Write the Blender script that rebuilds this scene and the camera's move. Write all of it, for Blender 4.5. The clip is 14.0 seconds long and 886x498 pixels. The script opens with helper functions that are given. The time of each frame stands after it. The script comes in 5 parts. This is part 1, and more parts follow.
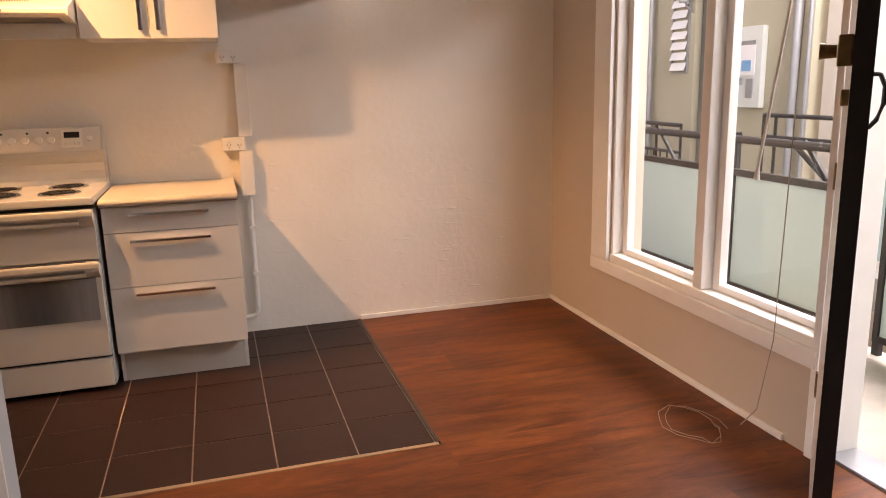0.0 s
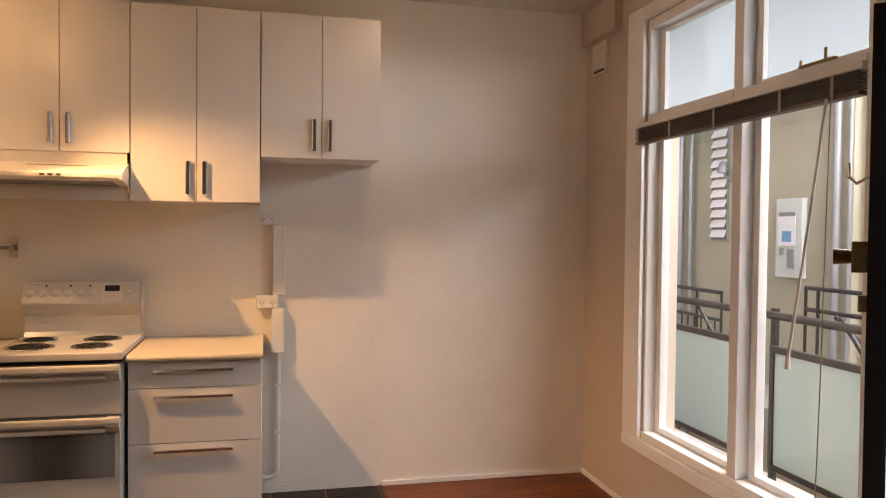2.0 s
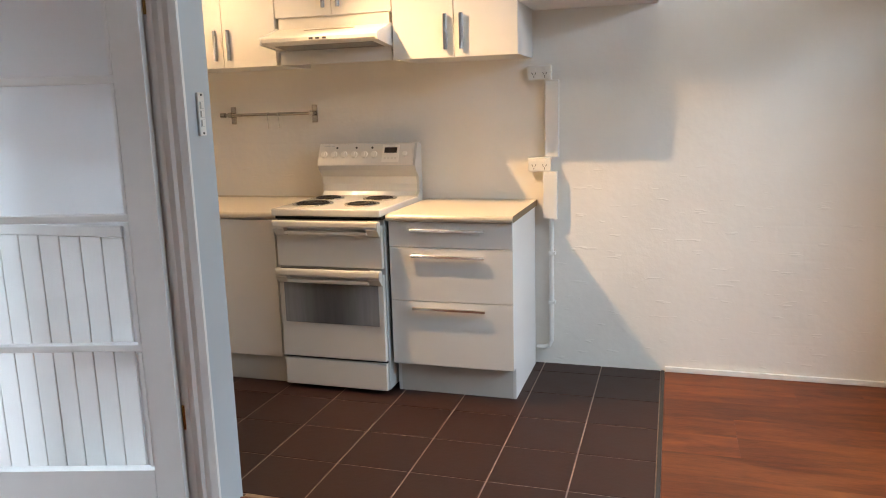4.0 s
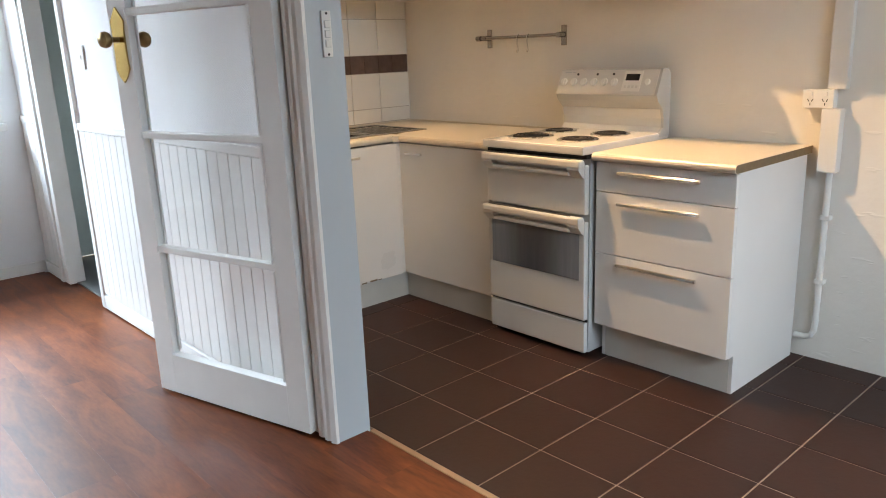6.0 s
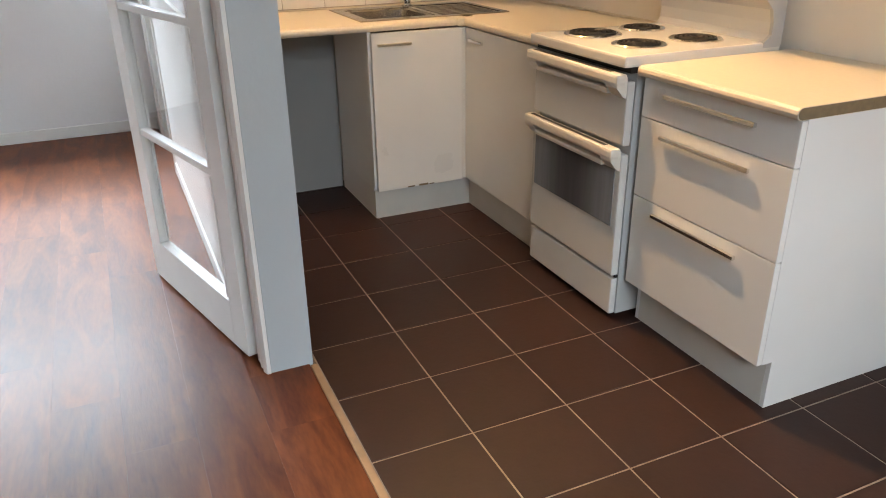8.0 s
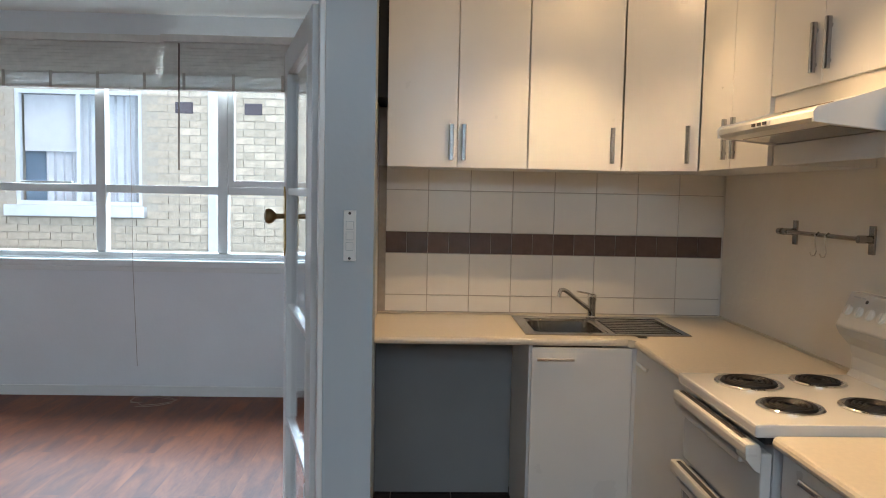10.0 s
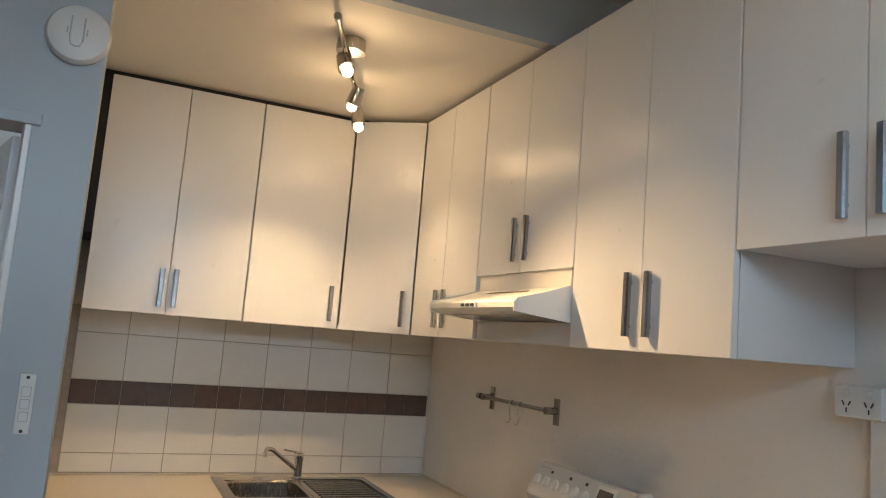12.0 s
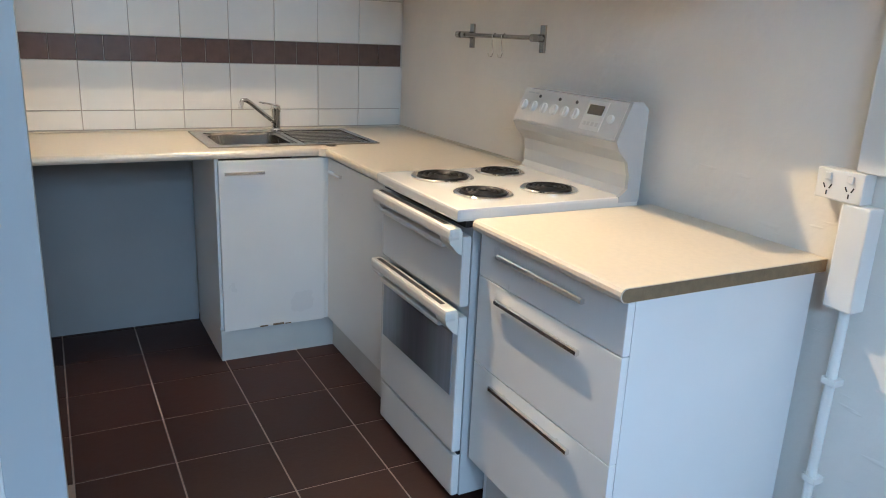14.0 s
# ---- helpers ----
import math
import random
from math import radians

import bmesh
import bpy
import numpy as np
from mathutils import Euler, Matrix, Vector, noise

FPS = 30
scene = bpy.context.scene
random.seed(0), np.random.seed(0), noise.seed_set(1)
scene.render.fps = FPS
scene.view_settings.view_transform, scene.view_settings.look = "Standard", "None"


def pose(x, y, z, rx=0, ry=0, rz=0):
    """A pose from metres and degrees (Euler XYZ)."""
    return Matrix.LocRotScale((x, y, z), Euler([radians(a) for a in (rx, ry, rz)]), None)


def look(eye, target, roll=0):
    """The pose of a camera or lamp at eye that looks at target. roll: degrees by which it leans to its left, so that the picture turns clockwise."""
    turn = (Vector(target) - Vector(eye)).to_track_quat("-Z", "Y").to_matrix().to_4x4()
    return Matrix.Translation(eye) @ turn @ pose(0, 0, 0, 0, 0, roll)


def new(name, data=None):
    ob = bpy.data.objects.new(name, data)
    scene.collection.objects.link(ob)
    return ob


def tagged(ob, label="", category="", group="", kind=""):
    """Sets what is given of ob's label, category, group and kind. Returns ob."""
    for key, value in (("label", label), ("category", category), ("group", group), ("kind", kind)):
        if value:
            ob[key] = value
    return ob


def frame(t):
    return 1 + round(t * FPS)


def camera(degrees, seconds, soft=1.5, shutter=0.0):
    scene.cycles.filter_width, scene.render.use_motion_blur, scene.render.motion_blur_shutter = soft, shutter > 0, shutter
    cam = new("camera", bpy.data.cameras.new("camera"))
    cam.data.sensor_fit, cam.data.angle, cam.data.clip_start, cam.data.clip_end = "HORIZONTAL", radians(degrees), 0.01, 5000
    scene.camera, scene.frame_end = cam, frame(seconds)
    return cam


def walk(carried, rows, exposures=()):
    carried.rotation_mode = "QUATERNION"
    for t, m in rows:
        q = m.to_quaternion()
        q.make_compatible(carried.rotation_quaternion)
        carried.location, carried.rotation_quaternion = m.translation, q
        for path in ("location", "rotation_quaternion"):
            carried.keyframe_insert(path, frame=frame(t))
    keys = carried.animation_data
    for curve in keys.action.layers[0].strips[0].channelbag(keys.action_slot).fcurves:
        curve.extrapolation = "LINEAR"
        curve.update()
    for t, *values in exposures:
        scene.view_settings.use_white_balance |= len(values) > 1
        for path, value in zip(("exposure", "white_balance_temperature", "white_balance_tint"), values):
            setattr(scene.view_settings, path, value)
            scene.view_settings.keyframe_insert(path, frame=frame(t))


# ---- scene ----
cam = camera(61.4, 14.0, soft=1.0)
PATH = [
    (0, (2.453, -4.317, 1.385), (3.013, -2.447, 0.949), -1.4),
    (0.5, (2.444, -4.301, 1.392), (3.03, -2.454, 0.898), -1.5),
    (1, (2.453, -4.3, 1.434), (3.033, -2.417, 1.095), -0.5),
    (1.5, (2.486, -4.304, 1.477), (3.001, -2.375, 1.36), 0.5),
    (2, (2.555, -4.323, 1.49), (3.012, -2.376, 1.441), 0.6),
    (2.5, (2.665, -4.246, 1.435), (2.964, -2.277, 1.257), -0.1),
    (3, (2.779, -4.112, 1.402), (2.772, -2.124, 1.18), -0.0),
    (3.5, (2.964, -4.017, 1.373), (2.604, -2.072, 1.077), -0.8),
    (4, (3.216, -3.926, 1.379), (2.635, -2.048, 1.011), -1.6),
    (4.2, (3.291, -3.866, 1.374), (2.66, -2.008, 0.988), -1.6),
    (6.3, (3.779, -3.011, 1.318), (2.297, -1.786, 0.768), -2.1),
    (6.5, (3.763, -2.925, 1.319), (2.28, -1.719, 0.729), -2.0),
    (7, (3.783, -2.699, 1.305), (2.268, -1.623, 0.565), -3.2),
    (7.2, (3.802, -2.59, 1.31), (2.271, -1.587, 0.504), -3.1),
    (9.3, (3.795, -1.616, 1.431), (1.86, -1.454, 0.951), -0.2),
    (9.5, (3.796, -1.585, 1.457), (1.833, -1.486, 1.084), 0.2),
    (10, (3.782, -1.584, 1.507), (1.789, -1.51, 1.358), 1.2),
    (10.5, (3.758, -1.606, 1.562), (1.763, -1.463, 1.585), 2.5),
    (11, (3.735, -1.627, 1.603), (1.765, -1.329, 1.775), 3.8),
    (11.5, (3.733, -1.628, 1.625), (1.827, -1.091, 1.906), 4.9),
    (12, (3.74, -1.607, 1.612), (1.918, -0.818, 1.854), 4.7),
    (12.5, (3.728, -1.574, 1.555), (1.968, -0.624, 1.563), 3.9),
    (13, (3.726, -1.583, 1.497), (1.991, -0.607, 1.298), 3.6),
    (13.5, (3.703, -1.611, 1.44), (1.988, -0.661, 1.045), 3.0),
    (14, (3.634, -1.657, 1.383), (1.941, -0.749, 0.826), 2.6),
]
EXPOSURES = [(0, 1.38, 9600, 35), (2.2, 1.12, 9100, 30), (3.0, 1.30, 9100, 28), (3.4, 1.50, 8100, 24), (4.0, 1.72, 6800, 14), (6.4, 1.68, 7000, 13),
             (7.2, 1.72, 7400, 15), (9.5, 1.15, 6700, 12), (10, 0.90, 6400, 11), (11, 0.78, 6050, 8), (12, 0.97, 6150, 9), (12.5, 1.06, 5700, 7), (13.2, 1.26, 5200, 4), (14, 1.62, 5100, 5)]
walk(cam, [(t, look(eye, target, roll)) for t, eye, target, roll in PATH], EXPOSURES)

# ---------- world and light ----------
world = bpy.data.worlds.new("sky")
scene.world = world
world.use_nodes = True
wn = world.node_tree.nodes
sky = wn.new("ShaderNodeTexSky")
sky.sky_type, sky.sun_disc = "NISHITA", False
sky.sun_elevation, sky.sun_rotation = radians(57), radians(56)
sky.air_density, sky.dust_density = 1.4, 3.0
wn["Background"].inputs["Strength"].default_value = 0.115
world.node_tree.links.new(sky.outputs["Color"], wn["Background"].inputs["Color"])

sun_data = bpy.data.lights.new("sun", "SUN")
sun_data.energy, sun_data.angle, sun_data.color = 0.5, radians(20), (1.0, 0.96, 0.9)
sun = new("sun", sun_data)
sun.matrix_world = look((12, 8, 22), (0, 0, 0))


def bulb_lamp(name, eye, watts, colour, radius=0.03):
    d = bpy.data.lights.new(name, "POINT")
    d.energy, d.color, d.shadow_soft_size = watts, colour, radius
    ob = new(name, d)
    ob.location = eye
    return ob


def spot_lamp(name, eye, target, watts, colour, degrees, blend):
    d = bpy.data.lights.new(name, "SPOT")
    d.energy, d.color, d.shadow_soft_size = watts, colour, 0.016
    d.spot_size, d.spot_blend = radians(degrees), blend
    ob = new(name, d)
    ob.matrix_world = look(eye, target)
    return ob


WARM = (1.0, 0.66, 0.34)
DAY = (0.62, 0.81, 1.0)


def sky_patch(name, eye, target, sx, sy, watts):
    """The bright strip of open sky over a narrow gap, standing in for it above the window."""
    d = bpy.data.lights.new(name, "AREA")
    d.shape, d.size, d.size_y, d.energy, d.color = "RECTANGLE", sx, sy, watts, DAY
    ob = new(name, d)
    ob.matrix_world = look(eye, target)


sky_patch("sky_over_side_gap", (-3.6, -3.4, 3.6), (1.6, -3.0, 2.0), 7.0, 2.1, 960)
sky_patch("sky_over_stairwell", (6.3, -1.9, 3.0), (3.4, -0.7, 0.5), 5.6, 1.6, 255)
SPOT_W, GLOW_W, ROOM_W = 19.5, 0.7, 1.7

# ---------- materials ----------
def links_of(m):
    return m.node_tree.nodes, m.node_tree.links


def material(name, colour, rough=0.5, metal=0.0, vary=0.06, scale=6.0, bump=0.0, bump_scale=60.0, coat=0.0, rough_vary=0.08, stretch=(1, 1, 1), random_tint=0.0):
    m = bpy.data.materials.new(name)
    m.use_nodes = True
    n, l = links_of(m)
    p = n["Principled BSDF"]
    p.inputs["Roughness"].default_value, p.inputs["Metallic"].default_value = rough, metal
    p.inputs["Coat Weight"].default_value = coat
    co = n.new("ShaderNodeTexCoord")
    mp = n.new("ShaderNodeMapping")
    mp.inputs["Scale"].default_value = stretch
    l.new(co.outputs["Object"], mp.inputs["Vector"])
    big = n.new("ShaderNodeTexNoise")
    big.inputs["Scale"].default_value, big.inputs["Detail"].default_value = scale, 5
    l.new(mp.outputs["Vector"], big.inputs["Vector"])
    ramp = n.new("ShaderNodeMapRange")
    ramp.inputs["From Min"].default_value, ramp.inputs["From Max"].default_value = 0.3, 0.7
    ramp.inputs["To Min"].default_value, ramp.inputs["To Max"].default_value = 1 - vary, 1 + vary
    l.new(big.outputs["Fac"], ramp.inputs["Value"])
    hsv = n.new("ShaderNodeHueSaturation")
    hsv.inputs["Color"].default_value = (*colour, 1)
    last = ramp.outputs["Result"]
    if random_tint:
        info = n.new("ShaderNodeObjectInfo")
        rr = n.new("ShaderNodeMapRange")
        rr.inputs["To Min"].default_value, rr.inputs["To Max"].default_value = 1 - random_tint, 1 + random_tint
        l.new(info.outputs["Random"], rr.inputs["Value"])
        mul = n.new("ShaderNodeMath")
        mul.operation = "MULTIPLY"
        l.new(last, mul.inputs[0])
        l.new(rr.outputs["Result"], mul.inputs[1])
        last = mul.outputs["Value"]
    l.new(last, hsv.inputs["Value"])
    l.new(hsv.outputs["Color"], p.inputs["Base Color"])
    rv = n.new("ShaderNodeMapRange")
    rv.inputs["To Min"].default_value, rv.inputs["To Max"].default_value = max(0.02, rough - rough_vary), min(1, rough + rough_vary)
    l.new(big.outputs["Fac"], rv.inputs["Value"])
    l.new(rv.outputs["Result"], p.inputs["Roughness"])
    if bump:
        fine = n.new("ShaderNodeTexNoise")
        fine.inputs["Scale"].default_value, fine.inputs["Detail"].default_value = bump_scale, 4
        l.new(mp.outputs["Vector"], fine.inputs["Vector"])
        b = n.new("ShaderNodeBump")
        b.inputs["Strength"].default_value, b.inputs["Distance"].default_value = bump, 0.01
        l.new(fine.outputs["Fac"], b.inputs["Height"])
        l.new(b.outputs["Normal"], p.inputs["Normal"])
    return m


def pane_material(name, colour, frost):
    """Thin window glass: see-through, with a mirror gloss that grows at flat angles; frost scatters the light."""
    m = bpy.data.materials.new(name)
    m.use_nodes = True
    n, l = links_of(m)
    n.remove(n["Principled BSDF"])
    clear = n.new("ShaderNodeBsdfTransparent")
    clear.inputs["Color"].default_value = (*colour, 1)
    gloss = n.new("ShaderNodeBsdfGlossy")
    gloss.inputs["Roughness"].default_value = 0.02 + 0.3 * frost
    base = clear.outputs["BSDF"]
    if frost:
        milk = n.new("ShaderNodeBsdfTranslucent")
        milk.inputs["Color"].default_value = (*colour, 1)
        mf = n.new("ShaderNodeMixShader")
        mf.inputs["Fac"].default_value = frost
        l.new(base, mf.inputs[1])
        l.new(milk.outputs["BSDF"], mf.inputs[2])
        base = mf.outputs["Shader"]
    facing = n.new("ShaderNodeLayerWeight")
    facing.inputs["Blend"].default_value = 0.5
    steep = n.new("ShaderNodeMath")
    steep.operation = "POWER"
    steep.inputs[1].default_value = 4.0
    l.new(facing.outputs["Facing"], steep.inputs[0])
    shine = n.new("ShaderNodeMapRange")
    shine.inputs["To Min"].default_value, shine.inputs["To Max"].default_value = 0.03, 0.5
    l.new(steep.outputs["Value"], shine.inputs["Value"])
    mix = n.new("ShaderNodeMixShader")
    l.new(shine.outputs["Result"], mix.inputs["Fac"])
    l.new(base, mix.inputs[1])
    l.new(gloss.outputs["BSDF"], mix.inputs[2])
    l.new(mix.outputs["Shader"], n["Material Output"].inputs["Surface"])
    return m


def glow_material(name, colour, strength):
    m = bpy.data.materials.new(name)
    m.use_nodes = True
    p = m.node_tree.nodes["Principled BSDF"]
    p.inputs["Base Color"].default_value = (*colour, 1)
    p.inputs["Emission Color"].default_value = (*colour, 1)
    p.inputs["Emission Strength"].default_value = strength
    return m


def painted_brick(name, colour):
    """Thick paint over brickwork: the courses show faintly in the relief."""
    m = material(name, colour, 0.55, vary=0.04, scale=2.5)
    n, l = links_of(m)
    co = n.new("ShaderNodeTexCoord")
    sep = n.new("ShaderNodeSeparateXYZ")
    cmb = n.new("ShaderNodeCombineXYZ")
    l.new(co.outputs["Object"], sep.inputs["Vector"])
    l.new(sep.outputs["X"], cmb.inputs["X"])
    l.new(sep.outputs["Z"], cmb.inputs["Y"])
    br = n.new("ShaderNodeTexBrick")
    br.inputs["Scale"].default_value = 1.0
    br.inputs["Brick Width"].default_value, br.inputs["Row Height"].default_value = 0.24, 0.086
    br.inputs["Mortar Size"].default_value, br.inputs["Mortar Smooth"].default_value = 0.012, 1.0
    l.new(cmb.outputs["Vector"], br.inputs["Vector"])
    worn = n.new("ShaderNodeTexNoise")
    worn.inputs["Scale"].default_value, worn.inputs["Detail"].default_value = 2.2, 6
    l.new(co.outputs["Object"], worn.inputs["Vector"])
    w = n.new("ShaderNodeMapRange")
    w.inputs["From Min"].default_value, w.inputs["From Max"].default_value = 0.56, 0.74
    l.new(worn.outputs["Fac"], w.inputs["Value"])
    mul = n.new("ShaderNodeMath")
    mul.operation = "MULTIPLY"
    l.new(br.outputs["Fac"], mul.inputs[0])
    l.new(w.outputs["Result"], mul.inputs[1])
    fine = n.new("ShaderNodeTexNoise")
    fine.inputs["Scale"].default_value, fine.inputs["Detail"].default_value = 26, 6
    l.new(co.outputs["Object"], fine.inputs["Vector"])
    sub = n.new("ShaderNodeMath")
    sub.operation = "MULTIPLY_ADD"
    sub.inputs[1].default_value = -0.30
    l.new(mul.outputs["Value"], sub.inputs[0])
    l.new(fine.outputs["Fac"], sub.inputs[2])
    # sparse flat ledges where the paint ran over uneven courses
    wide = n.new("ShaderNodeMapping")
    wide.inputs["Scale"].default_value = (7.0, 1.0, 34.0)
    l.new(co.outputs["Object"], wide.inputs["Vector"])
    dash = n.new("ShaderNodeTexNoise")
    dash.inputs["Scale"].default_value, dash.inputs["Detail"].default_value = 1.0, 2
    l.new(wide.outputs["Vector"], dash.inputs["Vector"])
    cut = n.new("ShaderNodeMapRange")
    cut.inputs["From Min"].default_value, cut.inputs["From Max"].default_value = 0.64, 0.74
    l.new(dash.outputs["Fac"], cut.inputs["Value"])
    low = n.new("ShaderNodeMapRange")
    low.inputs["From Min"].default_value, low.inputs["From Max"].default_value = 1.15, 0.75
    l.new(sep.outputs["Z"], low.inputs["Value"])
    some = n.new("ShaderNodeMath")
    some.operation = "MULTIPLY"
    l.new(cut.outputs["Result"], some.inputs[0])
    l.new(low.outputs["Result"], some.inputs[1])
    both = n.new("ShaderNodeMath")
    both.operation = "MULTIPLY_ADD"
    both.inputs[1].default_value = 3.0
    l.new(some.outputs["Value"], both.inputs[0])
    l.new(sub.outputs["Value"], both.inputs[2])
    b = n.new("ShaderNodeBump")
    b.inputs["Strength"].default_value, b.inputs["Distance"].default_value = 0.17, 0.012
    l.new(both.outputs["Value"], b.inputs["Height"])
    l.new(b.outputs["Normal"], n["Principled BSDF"].inputs["Normal"])
    return m


def wood_floor(name):
    m = bpy.data.materials.new(name)
    m.use_nodes = True
    n, l = links_of(m)
    p = n["Principled BSDF"]
    co = n.new("ShaderNodeTexCoord")
    info = n.new("ShaderNodeObjectInfo")
    off = n.new("ShaderNodeVectorMath")
    off.operation = "MULTIPLY_ADD"
    l.new(info.outputs["Random"], off.inputs[0])
    off.inputs[1].default_value = (13.0, 7.0, 3.0)
    l.new(co.outputs["Object"], off.inputs[2])
    mp = n.new("ShaderNodeMapping")
    mp.inputs["Scale"].default_value = (1.5, 7.0, 1.0)
    l.new(off.outputs["Vector"], mp.inputs["Vector"])
    grain = n.new("ShaderNodeTexNoise")
    grain.inputs["Scale"].default_value, grain.inputs["Detail"].default_value, grain.inputs["Distortion"].default_value = 1.7, 5, 0.9
    l.new(mp.outputs["Vector"], grain.inputs["Vector"])
    fine = n.new("ShaderNodeTexNoise")
    fine.inputs["Scale"].default_value, fine.inputs["Detail"].default_value = 14, 4
    l.new(mp.outputs["Vector"], fine.inputs["Vector"])
    mix = n.new("ShaderNodeMath")
    mix.operation = "MULTIPLY_ADD"
    mix.inputs[1].default_value = 0.3
    l.new(fine.outputs["Fac"], mix.inputs[0])
    l.new(grain.outputs["Fac"], mix.inputs[2])
    cr = n.new("ShaderNodeValToRGB")
    e = cr.color_ramp.elements
    e[0].position, e[0].color = 0.43, (0.075, 0.0165, 0.0058, 1)
    e[1].position, e[1].color = 0.88, (0.212, 0.0615, 0.0180, 1)
    k = cr.color_ramp.elements.new(0.62)
    k.color = (0.134, 0.0345, 0.0108, 1)
    l.new(mix.outputs["Value"], cr.inputs["Fac"])
    rr = n.new("ShaderNodeMapRange")
    rr.inputs["To Min"].default_value, rr.inputs["To Max"].default_value = 0.84, 1.20
    l.new(info.outputs["Random"], rr.inputs["Value"])
    hsv = n.new("ShaderNodeHueSaturation")
    l.new(rr.outputs["Result"], hsv.inputs["Value"])
    l.new(cr.outputs["Color"], hsv.inputs["Color"])
    l.new(hsv.outputs["Color"], p.inputs["Base Color"])
    rg = n.new("ShaderNodeMapRange")
    rg.inputs["To Min"].default_value, rg.inputs["To Max"].default_value = 0.34, 0.46
    l.new(grain.outputs["Fac"], rg.inputs["Value"])
    l.new(rg.outputs["Result"], p.inputs["Roughness"])
    p.inputs["Specular IOR Level"].default_value = 0.22
    b = n.new("ShaderNodeBump")
    b.inputs["Strength"].default_value, b.inputs["Distance"].default_value = 0.10, 0.004
    l.new(fine.outputs["Fac"], b.inputs["Height"])
    l.new(b.outputs["Normal"], p.inputs["Normal"])
    return m


M_WALL = painted_brick("painted_brick_wall", (0.80, 0.77, 0.71))
# window wall's paint browned, so its colour holds that backlit side's warm shade
M_SHADEWALL = material("shade_browned_wall_paint", (0.56, 0.47, 0.385), 0.6, vary=0.04, scale=2.0, bump=0.10, bump_scale=40)
M_PLASTER = material("plaster_paint", (0.74, 0.70, 0.64), 0.6, vary=0.03, scale=2.0, bump=0.08, bump_scale=45)
# white paint cooled and dimmed: daylight tint and shade put into its colour
M_NIB = material("cool_shade_tinted_paint", (0.47, 0.515, 0.54), 0.55, vary=0.03, scale=2.0, bump=0.08, bump_scale=45)
# lining colour darkened to hold the shade of the recess under the worktop
M_LINING = material("recess_shade_lining", (0.28, 0.285, 0.285), 0.65, vary=0.06, scale=3.0, bump=0.05, bump_scale=45)
M_SUNWALL = material("sunroom_white_paint", (0.83, 0.83, 0.83), 0.55, vary=0.03, scale=2.0, bump=0.07, bump_scale=45)
M_CEIL = material("ceiling_paint", (0.72, 0.69, 0.63), 0.7, vary=0.03, scale=1.5, bump=0.06, bump_scale=50)
M_TRIM = material("gloss_white_trim", (0.82, 0.81, 0.78), 0.32, vary=0.03, scale=7, bump=0.05, bump_scale=30)
M_CAB = material("white_melamine", (0.76, 0.745, 0.71), 0.30, vary=0.02, scale=4, bump=0.015, bump_scale=90)
M_CABSIDE = material("white_carcass", (0.74, 0.73, 0.71), 0.42, vary=0.02, scale=4)
M_PLINTH = material("pale_grey_plinth", (0.60, 0.58, 0.53), 0.5, vary=0.05, scale=6)
M_TOP = material("cream_laminate_worktop", (0.69, 0.61, 0.485), 0.34, vary=0.04, scale=60, rough_vary=0.05)
M_CHIP = material("raw_chipboard_edge", (0.20, 0.14, 0.075), 0.75, vary=0.12, scale=60, bump=0.15, bump_scale=200)
M_ENAMEL = material("white_enamel", (0.71, 0.695, 0.655), 0.16, vary=0.02, scale=5)
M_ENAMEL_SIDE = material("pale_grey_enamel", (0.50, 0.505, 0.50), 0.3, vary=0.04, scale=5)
M_HANDLE_CREAM = material("cream_plastic", (0.76, 0.72, 0.64), 0.35, vary=0.03, scale=10)
M_PANELGREY = material("pale_control_panel", (0.66, 0.645, 0.61), 0.35, vary=0.02, scale=10)
M_DARKGLASS = material("oven_door_glass", (0.27, 0.275, 0.28), 0.12, vary=0.10, scale=5, stretch=(10, 10, 0.6))


def dot_fade(m, centre, clear, printed):
    """The grey dots printed on an oven window thin out from its edges to its middle."""
    n, l = links_of(m)
    sep = n.new("ShaderNodeSeparateXYZ")
    l.new(n["Texture Coordinate"].outputs["Object"], sep.inputs["Vector"])
    off = n.new("ShaderNodeMath")
    off.operation = "SUBTRACT"
    off.inputs[1].default_value = centre
    l.new(sep.outputs["X"], off.inputs[0])
    far = n.new("ShaderNodeMath")
    far.operation = "ABSOLUTE"
    l.new(off.outputs["Value"], far.inputs[0])
    ramp = n.new("ShaderNodeMapRange")
    ramp.interpolation_type = "SMOOTHSTEP"
    ramp.inputs["From Min"].default_value, ramp.inputs["From Max"].default_value = 0.03, 0.23
    l.new(far.outputs["Value"], ramp.inputs["Value"])
    mix = n.new("ShaderNodeMix")
    mix.data_type = "RGBA"
    mix.inputs["A"].default_value, mix.inputs["B"].default_value = (*clear, 1), (*printed, 1)
    l.new(ramp.outputs["Result"], mix.inputs["Factor"])
    l.new(mix.outputs["Result"], n["Hue/Saturation/Value"].inputs["Color"])


dot_fade(M_DARKGLASS, 0.0, (0.115, 0.115, 0.12), (0.30, 0.31, 0.32))
M_COIL = material("black_coil", (0.012, 0.010, 0.009), 0.5, vary=0.3, scale=30)
M_CHROME = material("chrome", (0.80, 0.79, 0.77), 0.12, 1.0, vary=0.03, scale=20)
# chrome darkened to paint in the dim room that the upper handles mirror
M_HANDLE = material("chrome_dim_reflection", (0.50, 0.51, 0.53), 0.16, 1.0, vary=0.05, scale=20, stretch=(1, 1, 6))
M_BRUSHED = material("brushed_steel", (0.40, 0.375, 0.34), 0.24, 1.0, vary=0.10, scale=20, stretch=(1, 30, 1), rough_vary=0.1)
